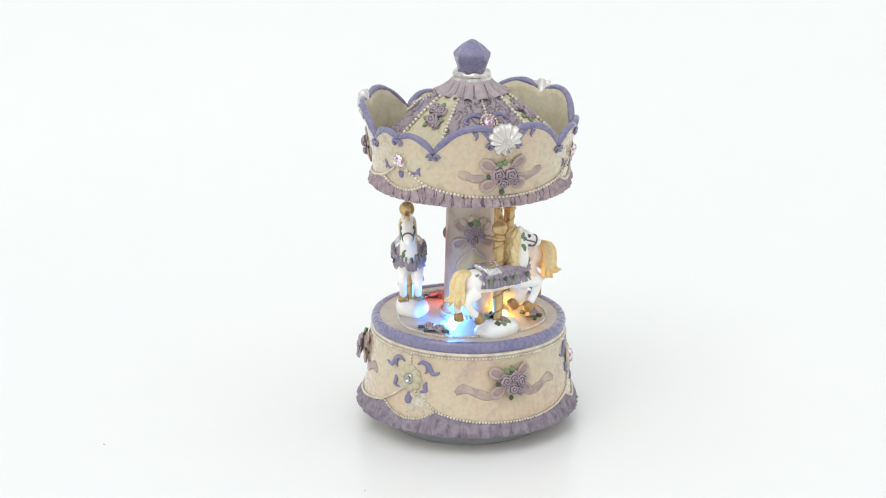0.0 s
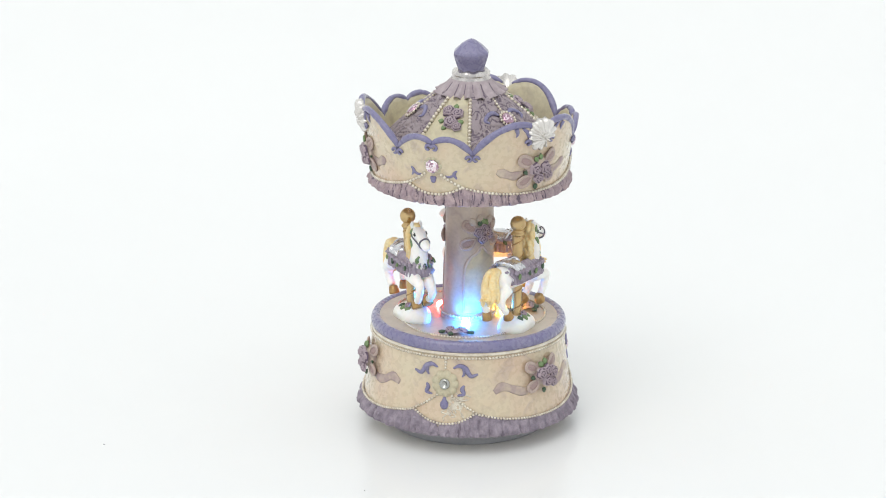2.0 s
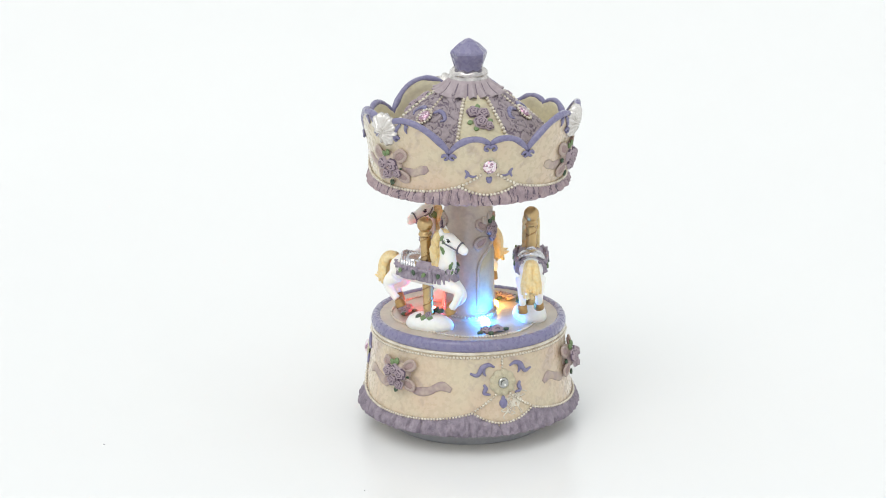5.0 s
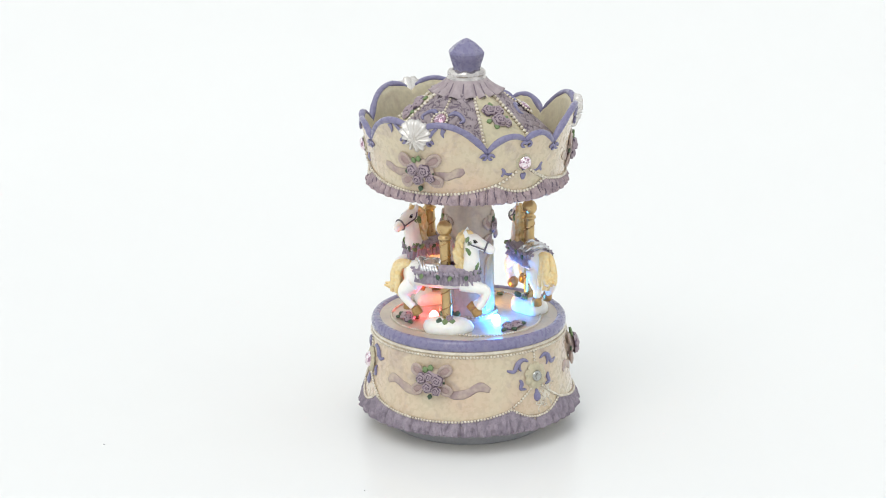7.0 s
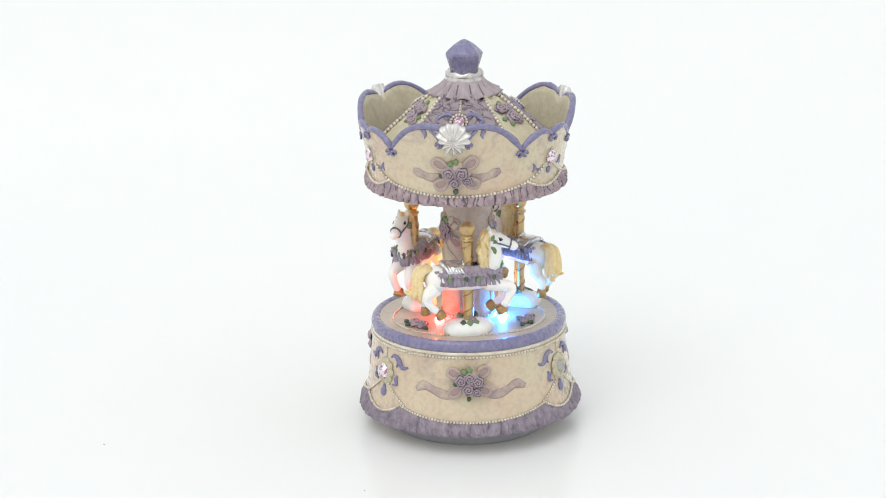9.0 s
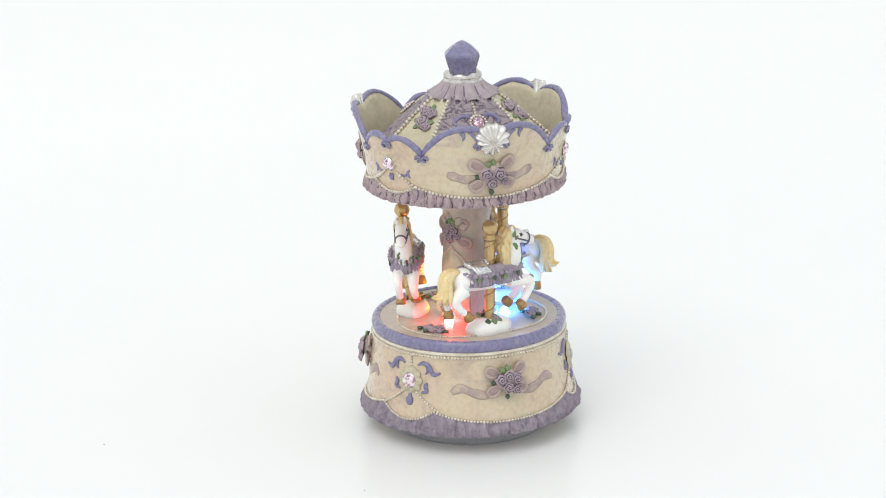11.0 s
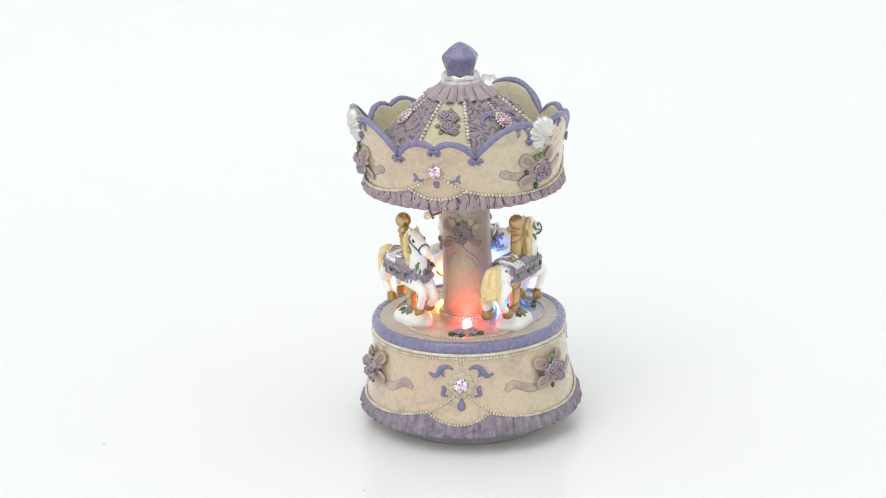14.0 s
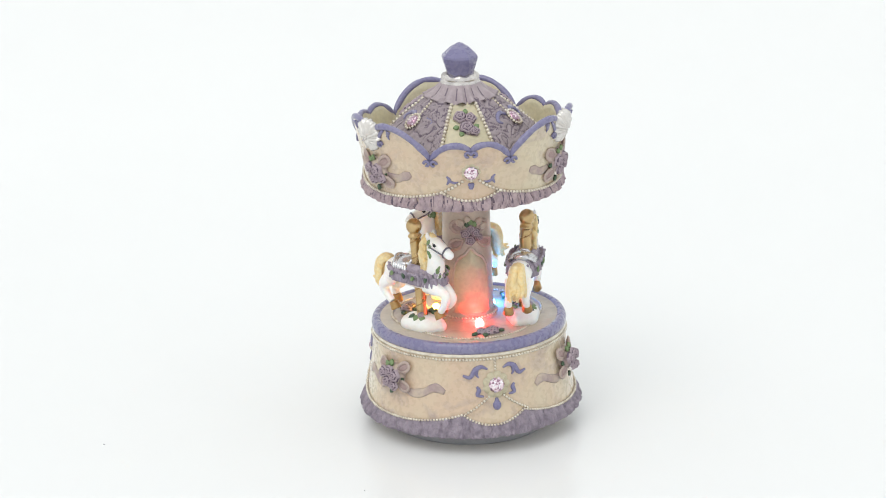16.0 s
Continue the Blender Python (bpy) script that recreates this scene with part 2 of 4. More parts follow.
def loop_mesh():
    """One loop of a bow, lying along +x, 1 unit long."""
    sh = Shape()
    pts = curve_points([(0, 0, 0.1), (0.45, 0.34, 0.25), (0.95, 0.3, 0.2), (1.0, -0.1, 0.15), (0.55, -0.25, 0.2), (0, 0, 0.1)], 5)
    sh.tube(pts, [0.08, 0.11, 0.13, 0.13, 0.11, 0.08], 8, [Vector((0, 0, 1))] * len(pts), 1.0)
    rim = len(sh.f)
    sh.ball((0.56, 0.05, 0.08), (0.50, 0.34, 0.22), sub=2)
    for i in range(rim, len(sh.f)):
        sh.m[i] = 1
    return sh.mesh("bow_loop", RIBBON, BOW_IN)


def gem_mesh():
    """A cut stone: table, crown facets and girdle, 1 unit in radius."""
    vs, fs = [], []
    for r, z, off in ((1.0, 0.0, 0), (1.0, 0.12, 0), (0.78, 0.42, 0.5), (0.45, 0.58, 0)):
        vs += [Vector((r * math.cos(2 * math.pi * (k + off) / 10), r * math.sin(2 * math.pi * (k + off) / 10), z)) for k in range(10)]
    for k in range(10):
        j = (k + 1) % 10
        fs += [[k, j, 10 + j, 10 + k], [10 + k, 10 + j, 20 + k], [20 + k, 10 + j, 20 + j], [20 + k, 20 + j, 30 + j], [20 + k, 30 + j, 30 + k]]
    fs += [[30 + k, 30 + (k + 1) % 10, 40] for k in range(10)]
    vs.append(Vector((0.1, 0.05, 0.62)))
    # dark and bright facet colours stand in for reflections in the stone
    tint = [(0, 1, 0, 2, 0, 1, 2, 0, 1, 0, 0, 2, 1)[i % 13] for i in range(len(fs))]
    return Shape().add(vs, fs, tint).mesh("gem", *GEM, smooth=False)


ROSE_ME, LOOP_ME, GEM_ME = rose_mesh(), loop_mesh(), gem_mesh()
ROOF_GEM_ME = GEM_ME.copy()
ROOF_GEM_ME.materials[0], ROOF_GEM_ME.materials[2] = GEM[1], GEM[0]
LEAF_ME, LEAF_DARK_ME, LEAF_CREAM_ME = leaf_mesh("leaf", LEAF), leaf_mesh("dark_leaf", LEAF_DARK), leaf_mesh("cream_leaf", COLUMN_PAINT)
COLUMN_LOOP_ME = LOOP_ME.copy()
COLUMN_LOOP_ME.materials[0] = RIBBON


def sized(m, s, sy=None, sz=None):
    return m @ Matrix.Diagonal((s, sy or s, sz or s, 1))


# ---- setting: white table running up into a white backdrop ----
def sweep():
    sh = Shape()
    vs, fs = [], []
    rows = [(-4.0, 0.0), (-1.0, 0.0), (0.0, 0.0), (1.4, 0.0)]
    rows += [(1.4 + 0.7 * math.sin(a), 0.7 - 0.7 * math.cos(a)) for a in np.linspace(0.1, math.pi / 2, 14)] + [(2.1, 4.0)]
    for y, z in rows:
        vs += [Vector((x, y, z)) for x in (-5.0, -1.0, 1.0, 5.0)]
    for i in range(len(rows) - 1):
        for k in range(3):
            fs.append([i * 4 + k, i * 4 + k + 1, i * 4 + 5 + k, i * 4 + 4 + k])
    tagged(new("backdrop", sh.add(vs, fs).mesh("backdrop", TABLE)), "white glossy table sweeping up into a white backdrop", "backdrop", kind="structure")


sweep()

# ---- the carousel: one turning thing ----
LIFT = -0.0009
carousel = new("carousel_music_box")
tagged(carousel, "small cream and lilac resin carousel music box with three white horses", "music box")
TILT = Matrix.Translation((0, 0, 0.054)) @ Matrix.Rotation(radians(1.22), 4, (-math.sin(radians(20)), math.cos(radians(20)), 0)) @ Matrix.Translation((0, 0, -0.054))

GEMS_LOW = [-123.3, 118.6, -2.5]      # angles of the stones on the drum
GEMS_HIGH = [-131.2, 108.8, -11.2]    # and on the canopy
DRUM = [(0.0492, 0.013), (0.0486, 0.018), (0.0473, 0.025), (0.0462, 0.033), (0.0455, 0.040), (0.0451, 0.045), (0.0446, 0.0515)]
WALL = [(0.0439, 0.115), (0.0441, 0.117), (0.0450, 0.125), (0.0464, 0.135), (0.0484, 0.145), (0.0512, 0.1565)]


def off_gem(a, gem):
    """The angle from the nearest of three stones, -60 to 60."""
    return (a - gem + 60) % 120 - 60


def swag(x, low_gem, low_mid, high, join):
    """The height of the scalloped edge x degrees from a stone."""
    x = abs(x)
    if x < join:
        return low_gem + (high - low_gem) * (x / join) ** 2
    return low_mid + (high - low_mid) * (abs(60 - x) / (60 - join)) ** 2.4


def drum_edge(a):
    return swag(off_gem(a, GEMS_LOW[0]), 0.0150, 0.0157, 0.0203, 17)


def wall_edge(a):
    return swag(off_gem(a, GEMS_HIGH[0]), 0.1218, 0.1216, 0.1258, 16.5)


def rim_height(a):
    x = abs(off_gem(a, GEMS_HIGH[0]))
    if x < 22:
        return 0.1449 - 0.0043 * x / 22 + 0.0050 * max(0.0, math.sin(math.pi * x / 22)) ** 0.7
    u = (x - 22) / 38
    return 0.1406 + 0.0091 * u + 0.0086 * max(0.0, math.sin(math.pi * u)) ** 0.75


def frill_mesh(name, edge, prof, bottom, flare, mat, seed):
    """A soft crumpled ruffle hanging from a scalloped edge."""
    steps = [(0.0, -0.0006), (0.05, 0.0006), (0.16, 0.2), (0.3, 0.4), (0.45, 0.6), (0.6, 0.8), (0.75, 0.95), (0.88, 1.0), (0.97, 0.8), (1.02, 0.2), (1.0, -1.2)]

    def warp(a, r, z, i):
        t = steps[i][0]
        top = edge(a) + 0.0004
        zz = top + (bottom - top) * t
        b = a + 2.2 * noise.noise((a * 0.16, seed, t * 1.3)) * (0.7 + t)
        valley = 1 - abs(math.sin(radians(b) * 33)) ** 0.6
        second = 1 - abs(math.sin(radians(b) * 20.5 + 0.8)) ** 0.5
        lump = noise.noise((a * 0.55, seed, t * 2.2)) + 0.6 * noise.noise((a * 1.5, seed, t * 5))
        amp = min(1, t * 2.5)
        base = radius(prof, max(zz, prof[0][1]))
        out = steps[i][1] * flare if i > 1 else steps[i][1]
        return base + out + amp * (0.0010 * lump - 0.0014 * valley - 0.0010 * second + 0.0010), zz + (0.0006 * lump if t > 0.85 else 0)

    sh = Shape().turned([(0, 0)] * len(steps), 1080, warp=warp)
    # deepest canopy pleats take the dark slot: crease shade put into the colour
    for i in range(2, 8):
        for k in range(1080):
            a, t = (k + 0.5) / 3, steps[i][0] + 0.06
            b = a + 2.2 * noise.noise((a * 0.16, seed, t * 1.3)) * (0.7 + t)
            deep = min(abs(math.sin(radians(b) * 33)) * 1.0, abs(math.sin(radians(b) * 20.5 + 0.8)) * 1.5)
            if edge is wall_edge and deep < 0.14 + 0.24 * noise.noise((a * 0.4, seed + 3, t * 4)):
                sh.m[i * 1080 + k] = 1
    return sh.mesh(name, mat, GROOVE)


def bouquet(parent, prof, a, z, spots, tails, s, proud):
    """Roses, leaves, a looped bow and two ribbon tails in relief."""
    for da, dz, size in spots:
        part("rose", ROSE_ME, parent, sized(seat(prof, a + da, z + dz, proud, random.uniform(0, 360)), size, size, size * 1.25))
    bed = Shape().ball((0, 0, 0), (0.0062 * s, 0.0054 * s, proud * 1.15), sub=2)
    part("petal_bed", bed.mesh("petal_bed", RIBBON), parent, seat(prof, a, z))
    for da, dz, tw in ((0.4, 0.0042 * s, 5), (-1.6, 0.0036 * s, 40)):
        part("leaf", LEAF_ME if proud > 0.002 else LEAF_DARK_ME, parent, sized(seat(prof, a + da, z + dz, proud * 0.8, tw), 0.0030 * s if proud > 0.003 else 0.0027), "small green leaf")
    for da, dz, tw in ((0.0, -0.0062 * s, 170), (5.2, -0.0015 * s, -70), (-6.0, -0.001 * s, 85)):
        part("leaf", LEAF_DARK_ME, parent, sized(seat(prof, a + da, z + dz, proud * 0.5, tw), 0.0024 * s), "small dark green leaf")
    for da, dz, tw in ((3.6, 0.0022, 28), (3.6, -0.0022, -30), (-3.6, 0.0022, 152), (-3.6, -0.0022, 210)):
        part("bow_loop", LOOP_ME, parent, sized(seat(prof, a + da, z + dz * s, proud * 0.4, tw) @ pose(0, 0, 0, 0, 12, 0), 0.0064 * s, 0.0064 * s, 0.0046))
    for tail in tails:
        pts, nor = line_on(prof, [(a + da, z + dz) for da, dz in tail], 0.0001)
        sh = Shape().tube(pts, [0.0010, 0.0018, 0.0022, 0.0017, 0.0023, 0.0012], 10, nor, 0.16)
        part("ribbon", sh.mesh("ribbon", RIBBON), parent)


def scroll(parent, prof, pts, rads, lift=0.0003):
    p, nor = line_on(prof, pts, lift)
    part("scroll", Shape().tube(p, rads, 8, nor, 0.75).mesh("scroll", LILAC), parent)


def curl_mesh():
    pts = [(0.95 * (1 - t * 0.6) * math.cos(t * 5.4), 0.95 * (1 - t * 0.6) * math.sin(t * 5.4), 0.2 + 0.2 * t) for t in np.linspace(0, 1, 22)]
    return Shape().tube(pts, [0.42, 0.46, 0.40, 0.46], 7).mesh("curl", LILAC)


CURL_ME = curl_mesh()


def medallion_mesh(lobes=9):
    vs, fs = [], []
    n, rings = 72, 8
    for i in range(rings + 1):
        q = i / rings
        for k in range(n):
            a = 2 * math.pi * k / n
            lobe = abs(math.cos(lobes * a / 2))
            r = q * (0.86 + 0.14 * lobe ** 0.6)
            h = 0.24 * math.sqrt(max(0, 1 - q ** 4)) * (0.75 + 0.25 * lobe * q) - (0.06 if q < 0.5 else 0) - 0.05
            vs.append(Vector((r * math.cos(a), r * math.sin(a), h)))
    for i in range(rings):
        for k in range(n):
            fs.append([i * n + k, i * n + (k + 1) % n, (i + 1) * n + (k + 1) % n, (i + 1) * n + k])
    return Shape().add(vs, fs).mesh("medallion", CREAM_IN)


MEDAL_ME = medallion_mesh()


# ---- foot, drum and deck ----
def foot_and_drum():
    # assumed foot; its grey also stands in for the shade under the ruffle
    foot = Shape().turned([(0.0, 0.0009), (0.0372, 0.0009), (0.0379, 0.0013), (0.0382, 0.0022), (0.0380, 0.0060), (0.0378, 0.0112)], 96)
    part("foot", foot.mesh("foot", UNDER), carousel, TILT.inverted(), "assumed round foot under the drum, in shade grey")
    drum = Shape().turned([(0.030, 0.0106), (0.046, 0.0105), (0.0486, 0.0112), *DRUM, (0.0448, 0.0518), (0.043, 0.0522)], 180)
    drum = part("drum", drum.mesh("drum", CREAM), carousel, None, "mottled cream resin drum with relief ornament")
    part("frill", frill_mesh("frill", drum_edge, DRUM, 0.0092, 0.0021, FRILL, 3.1), drum, None, "mauve pleated ruffle")
    ring = Shape()
    beads(ring, [on(DRUM, a, 0.0455, 0.0003) for a in np.linspace(0, 360, 361)], 0.00078)
    ring.turned([(0.0444, 0.0463), (0.0453, 0.0465), (0.0455, 0.0470), (0.0450, 0.0478)], 144)
    part("pearl_ring", ring.mesh("pearl_ring", PEARL), drum)
    low = Shape()
    beads(low, [on(DRUM, a, drum_edge(a), 0.0006) for a in np.linspace(0, 360, 721)], 0.00074)
    for g in GEMS_LOW:
        for s in (-1, 1):
            beads(low, line_on(DRUM, [(g + s * 17.5, 0.0205), (g + s * 12, 0.0232), (g + s * 6, 0.0268), (g + s * 4, 0.0282)], 0.0005)[0], 0.00075)
        beads(low, line_on(DRUM, [(g, 0.0449), (g, 0.0405)], 0.0003)[0], 0.0007)
    part("pearl_swag", low.mesh("pearl_swag", PEARL), drum)
    for i, g in enumerate(GEMS_LOW):
        part("medallion", MEDAL_ME, drum, sized(seat(DRUM, g, 0.0334, 0.0006), 0.0064))
        if i == 0:
            hole = Shape().turned([(0.0, 0.0012), (0.0012, 0.0013), (0.0016, 0.0022), (0.0022, 0.0022), (0.0026, 0.0011)], 24)
            part("empty_setting", hole.mesh("empty_setting", SOCKET), drum, seat(DRUM, g, 0.0334), "empty mirror-backed stone setting")
        else:
            part("gem", GEM_ME, drum, sized(seat(DRUM, g, 0.0334, 0.0012), 0.0038), "pink cut crystal")
        for s in (-1, 1):
            scroll(drum, DRUM, [(g + s * 4.5, 0.0408), (g + s * 8, 0.0420), (g + s * 11.5, 0.0408), (g + s * 14.5, 0.0374), (g + s * 18.6, 0.0382)],
                   [0.0004, 0.0010, 0.0013, 0.0010, 0.0005])
            scroll(drum, DRUM, [(g + s * 10.5, 0.0412), (g + s * 10.8, 0.0385), (g + s * 9.6, 0.0370)], [0.0009, 0.0007, 0.0003])
            scroll(drum, DRUM, [(g + s * 10.8, 0.0330), (g + s * 9.8, 0.0312), (g + s * 10.6, 0.0290), (g + s * 7.2, 0.0282)], [0.0005, 0.0011, 0.0009, 0.0004])
        if i == 0:
            lace = Shape()
            for _ in range(30):
                x, z = g + random.uniform(0.5, 11), random.uniform(0.0185, 0.0275)
                p, nor = line_on(DRUM, [(x + random.uniform(-1.6, 1.6) * k, z + random.uniform(-0.0013, 0.0013) * k) for k in range(4)], 0.0001)
                lace.tube(p, 0.0003, 5, nor, 0.8)
            part("lace", lace.mesh("lace", PEARL), drum, None, "thin crackled pearl lace relief")
        drop = Shape().ball((0, 0, 0.0002), (0.0020, 0.0024, 0.0012), sub=2).ball((0, 0.0016, 0.0002), (0.0011, 0.0021, 0.0009), sub=2)
        part("teardrop", drop.mesh("teardrop", LILAC), drum, seat(DRUM, g, 0.0238), "lilac teardrop relief")
        bouquet(drum, DRUM, g - 62.0, 0.0346,
                [(-4.0, 0.0010, 0.0028), (0.4, 0.0022, 0.0026), (4.4, 0.0006, 0.0029), (-0.4, -0.0030, 0.0028), (4.0, -0.0044, 0.0023)],
                [[(-5, -0.004), (-12, -0.0066), (-19, -0.0050), (-26, -0.0030), (-31, -0.0052)], [(6, -0.0045), (13, -0.0066), (20, -0.0056), (27, -0.0028), (33, -0.0045)]], 1.05, 0.0044)
    return drum


def deck_parts():
    rim = Shape().turned([(0.0412, 0.0518), (0.0415, 0.0523), (0.0424, 0.0529), (0.0436, 0.0531), (0.0446, 0.0527), (0.0453, 0.0516), (0.0456, 0.0503), (0.0455, 0.0489), (0.0451, 0.0481), (0.0444, 0.0477), (0.0434, 0.0476)], 144)
    part("rim", rim.mesh("rim", LILAC), carousel, None, "smooth lilac rim round the deck")
    deck = Shape().turned([(0.0005, 0.0522), (0.02, 0.0522), (0.036, 0.0521), (0.0405, 0.0521), (0.0424, 0.0524)], 144)
    deck = part("deck", deck.mesh("deck", DECK), carousel, None, "cream resin deck with pearl line")
    line = Shape()
    beads(line, [((0.0362 - 0.0035 * abs(math.sin(radians(1.5 * (a - GEMS_LOW[0])))) ** 3) * math.cos(radians(a)),
                  (0.0362 - 0.0035 * abs(math.sin(radians(1.5 * (a - GEMS_LOW[0])))) ** 3) * math.sin(radians(a)), 0.0524) for a in np.linspace(0, 360, 361)], 0.0007)
    part("pearl_line", line.mesh("pearl_line", PEARL), deck)
    for g in GEMS_LOW:
        flat = Matrix.Translation((0.0294 * math.cos(radians(g + 3)), 0.0294 * math.sin(radians(g + 3)), 0.0526)) @ pose(0, 0, 0, 0, 0, g + 93)
        for x, y, s in ((-0.0034, 0.0004, 0.0027), (0.0026, 0.0002, 0.0029), (-0.0003, -0.0014, 0.0024)):
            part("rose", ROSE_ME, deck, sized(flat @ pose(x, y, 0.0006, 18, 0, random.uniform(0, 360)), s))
        for x, y, tw in ((0.005, -0.0005, -80), (-0.0056, -0.001, 100), (0.001, 0.0026, 0), (-0.002, -0.0022, 160)):
            part("leaf", LEAF_DARK_ME, deck, sized(flat @ pose(x, y, 0.0006, 0, 0, tw), 0.0029), "small dark green leaf")


COLUMN = [(0.0119, 0.0535), (0.0117, 0.060), (0.0113, 0.085), (0.0110, 0.1205)]


def column_parts():
    col = Shape().turned([(0.0135, 0.0519), (0.0133, 0.0532), (0.0122, 0.0540), *COLUMN[1:]], 72)
    col = part("column", col.mesh("column", COLUMN_PAINT), carousel, None, "cream resin centre column")
    ring = Shape()
    beads(ring, [(0.0131 * math.cos(radians(a)), 0.0131 * math.sin(radians(a)), 0.0543) for a in np.linspace(0, 360, 181)], 0.0008)
    part("pearl_ring", ring.mesh("pearl_ring", PEARL), col)
    for g in (-79.0, 113.0):
        pts = []
        for x, z in ((-42, 0.0565), (-43, 0.066), (-41, 0.0770), (-30, 0.0823), (-12, 0.0851), (0, 0.0877), (12, 0.0851), (30, 0.0823), (41, 0.0770), (43, 0.066), (42, 0.0565)):
            pts.append((g + x, z))
        p, nor = line_on(COLUMN, pts, 0.0)
        part("arch", Shape().tube(p, 0.0008, 8, nor, 0.8).mesh("arch", COLUMN_PAINT), col)
        outer, inner = [], []
        for x in np.linspace(-41, 41, 29):
            top = float(np.interp(abs(x), [0, 12, 30, 39, 41], [0.0873, 0.0849, 0.0821, 0.0785, 0.076]))
            for z in np.linspace(0.0562, top, 5):
                outer.append(on(COLUMN, g + x, z, 0.00045))
                inner.append(on(COLUMN, g + x, z, -0.0005))
        faces = [[c * 5 + k, c * 5 + 5 + k, c * 5 + 6 + k, c * 5 + 1 + k] for c in range(28) for k in range(4)]
        edge = [c * 5 for c in range(29)] + [140 + k for k in range(1, 5)] + [c * 5 + 4 for c in range(27, -1, -1)] + [3, 2, 1]
        n = len(outer)
        sides = [[a, b, b + n, a + n] for a, b in zip(edge, edge[1:] + edge[:1])]
        panel = Shape().add(outer + inner, faces + [[q + n for q in f] for f in faces] + sides)
        part("arch_panel", panel.mesh("arch_panel", CREAM_IN), col, None, "pale raised arched panel")
        for da, z, tw, size in ((14, 0.0952, 38, 0.0066), (15, 0.0914, -22, 0.0070), (-14, 0.0954, 142, 0.0068), (-15, 0.0916, 202, 0.0072)):
            part("bow_loop", COLUMN_LOOP_ME, col, sized(seat(COLUMN, g + da, z, -0.0003, tw) @ pose(0, 0, 0, 0, 14, 0), size, size, 0.0052))
        for da, z, s in ((-11, 0.0950, 0.0024), (11, 0.0953, 0.0023), (-1, 0.0917, 0.0025), (1, 0.0974, 0.0018), (20, 0.0928, 0.0018)):
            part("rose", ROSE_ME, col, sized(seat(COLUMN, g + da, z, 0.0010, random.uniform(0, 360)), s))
        for da, z, tw in ((-5, 0.0978, 14), (6, 0.0978, -22), (1, 0.0986, 0)):
            part("leaf", LEAF_DARK_ME if tw > 0 else LEAF_ME, col, sized(seat(COLUMN, g + da, z, 0.0008, tw), 0.0030), "small green leaf")
        for da, z, tw in ((-18, 0.0983, 36), (15, 0.0986, -36), (24, 0.0968, -66), (-4, 0.0993, 12)):
            part("leaf", LEAF_CREAM_ME, col, sized(seat(COLUMN, g + da, z, 0.0004, tw), 0.0042), "cream painted leaf")


# ---- canopy ----
ROOF_LINE = [(0.0458, 0.1305), (0.0420, 0.1345), (0.0340, 0.1425), (0.0240, 0.1515), (0.0145, 0.1588), (0.0100, 0.1615)]


def shell_mesh():
    vs, fs = [], []
    n, rings = 88, 10
    for i in range(rings + 1):
        q = i / rings
        for k in range(n):
            a = 2 * math.pi * k / n
            up = math.sin(a)
            rib = math.cos(a * 13)
            low = (math.degrees(a) + 90) % 360 - 90
            pinch = math.exp(-((low + 28) / 24) ** 2) + math.exp(-((low - 208) / 24) ** 2)
            r = q * (1.02 + 0.06 * rib * q + 0.07 * up - 0.24 * pinch)
            h = 0.30 * math.sqrt(max(0, 1 - q ** 3)) + 0.20 * rib * q * (1 - 0.45 * q) + 0.14 * math.exp(-((q - 0.35) / 0.12) ** 2)
            vs.append(Vector((r * math.cos(a), r * math.sin(a), h)))
    for i in range(rings):
        for k in range(n):
            fs.append([i * n + k, i * n + (k + 1) % n, (i + 1) * n + (k + 1) % n, (i + 1) * n + k])
    back = [v.copy() for v in vs[rings * n:]]
    for v in back:
        v.z = -0.28
    m = len(vs)
    for k in range(n):
        fs.append([rings * n + k, rings * n + (k + 1) % n, m + (k + 1) % n, m + k])
    fs.append([m + k for k in range(n)])
    return Shape().add(vs + back, fs).mesh("shell", SILVER)


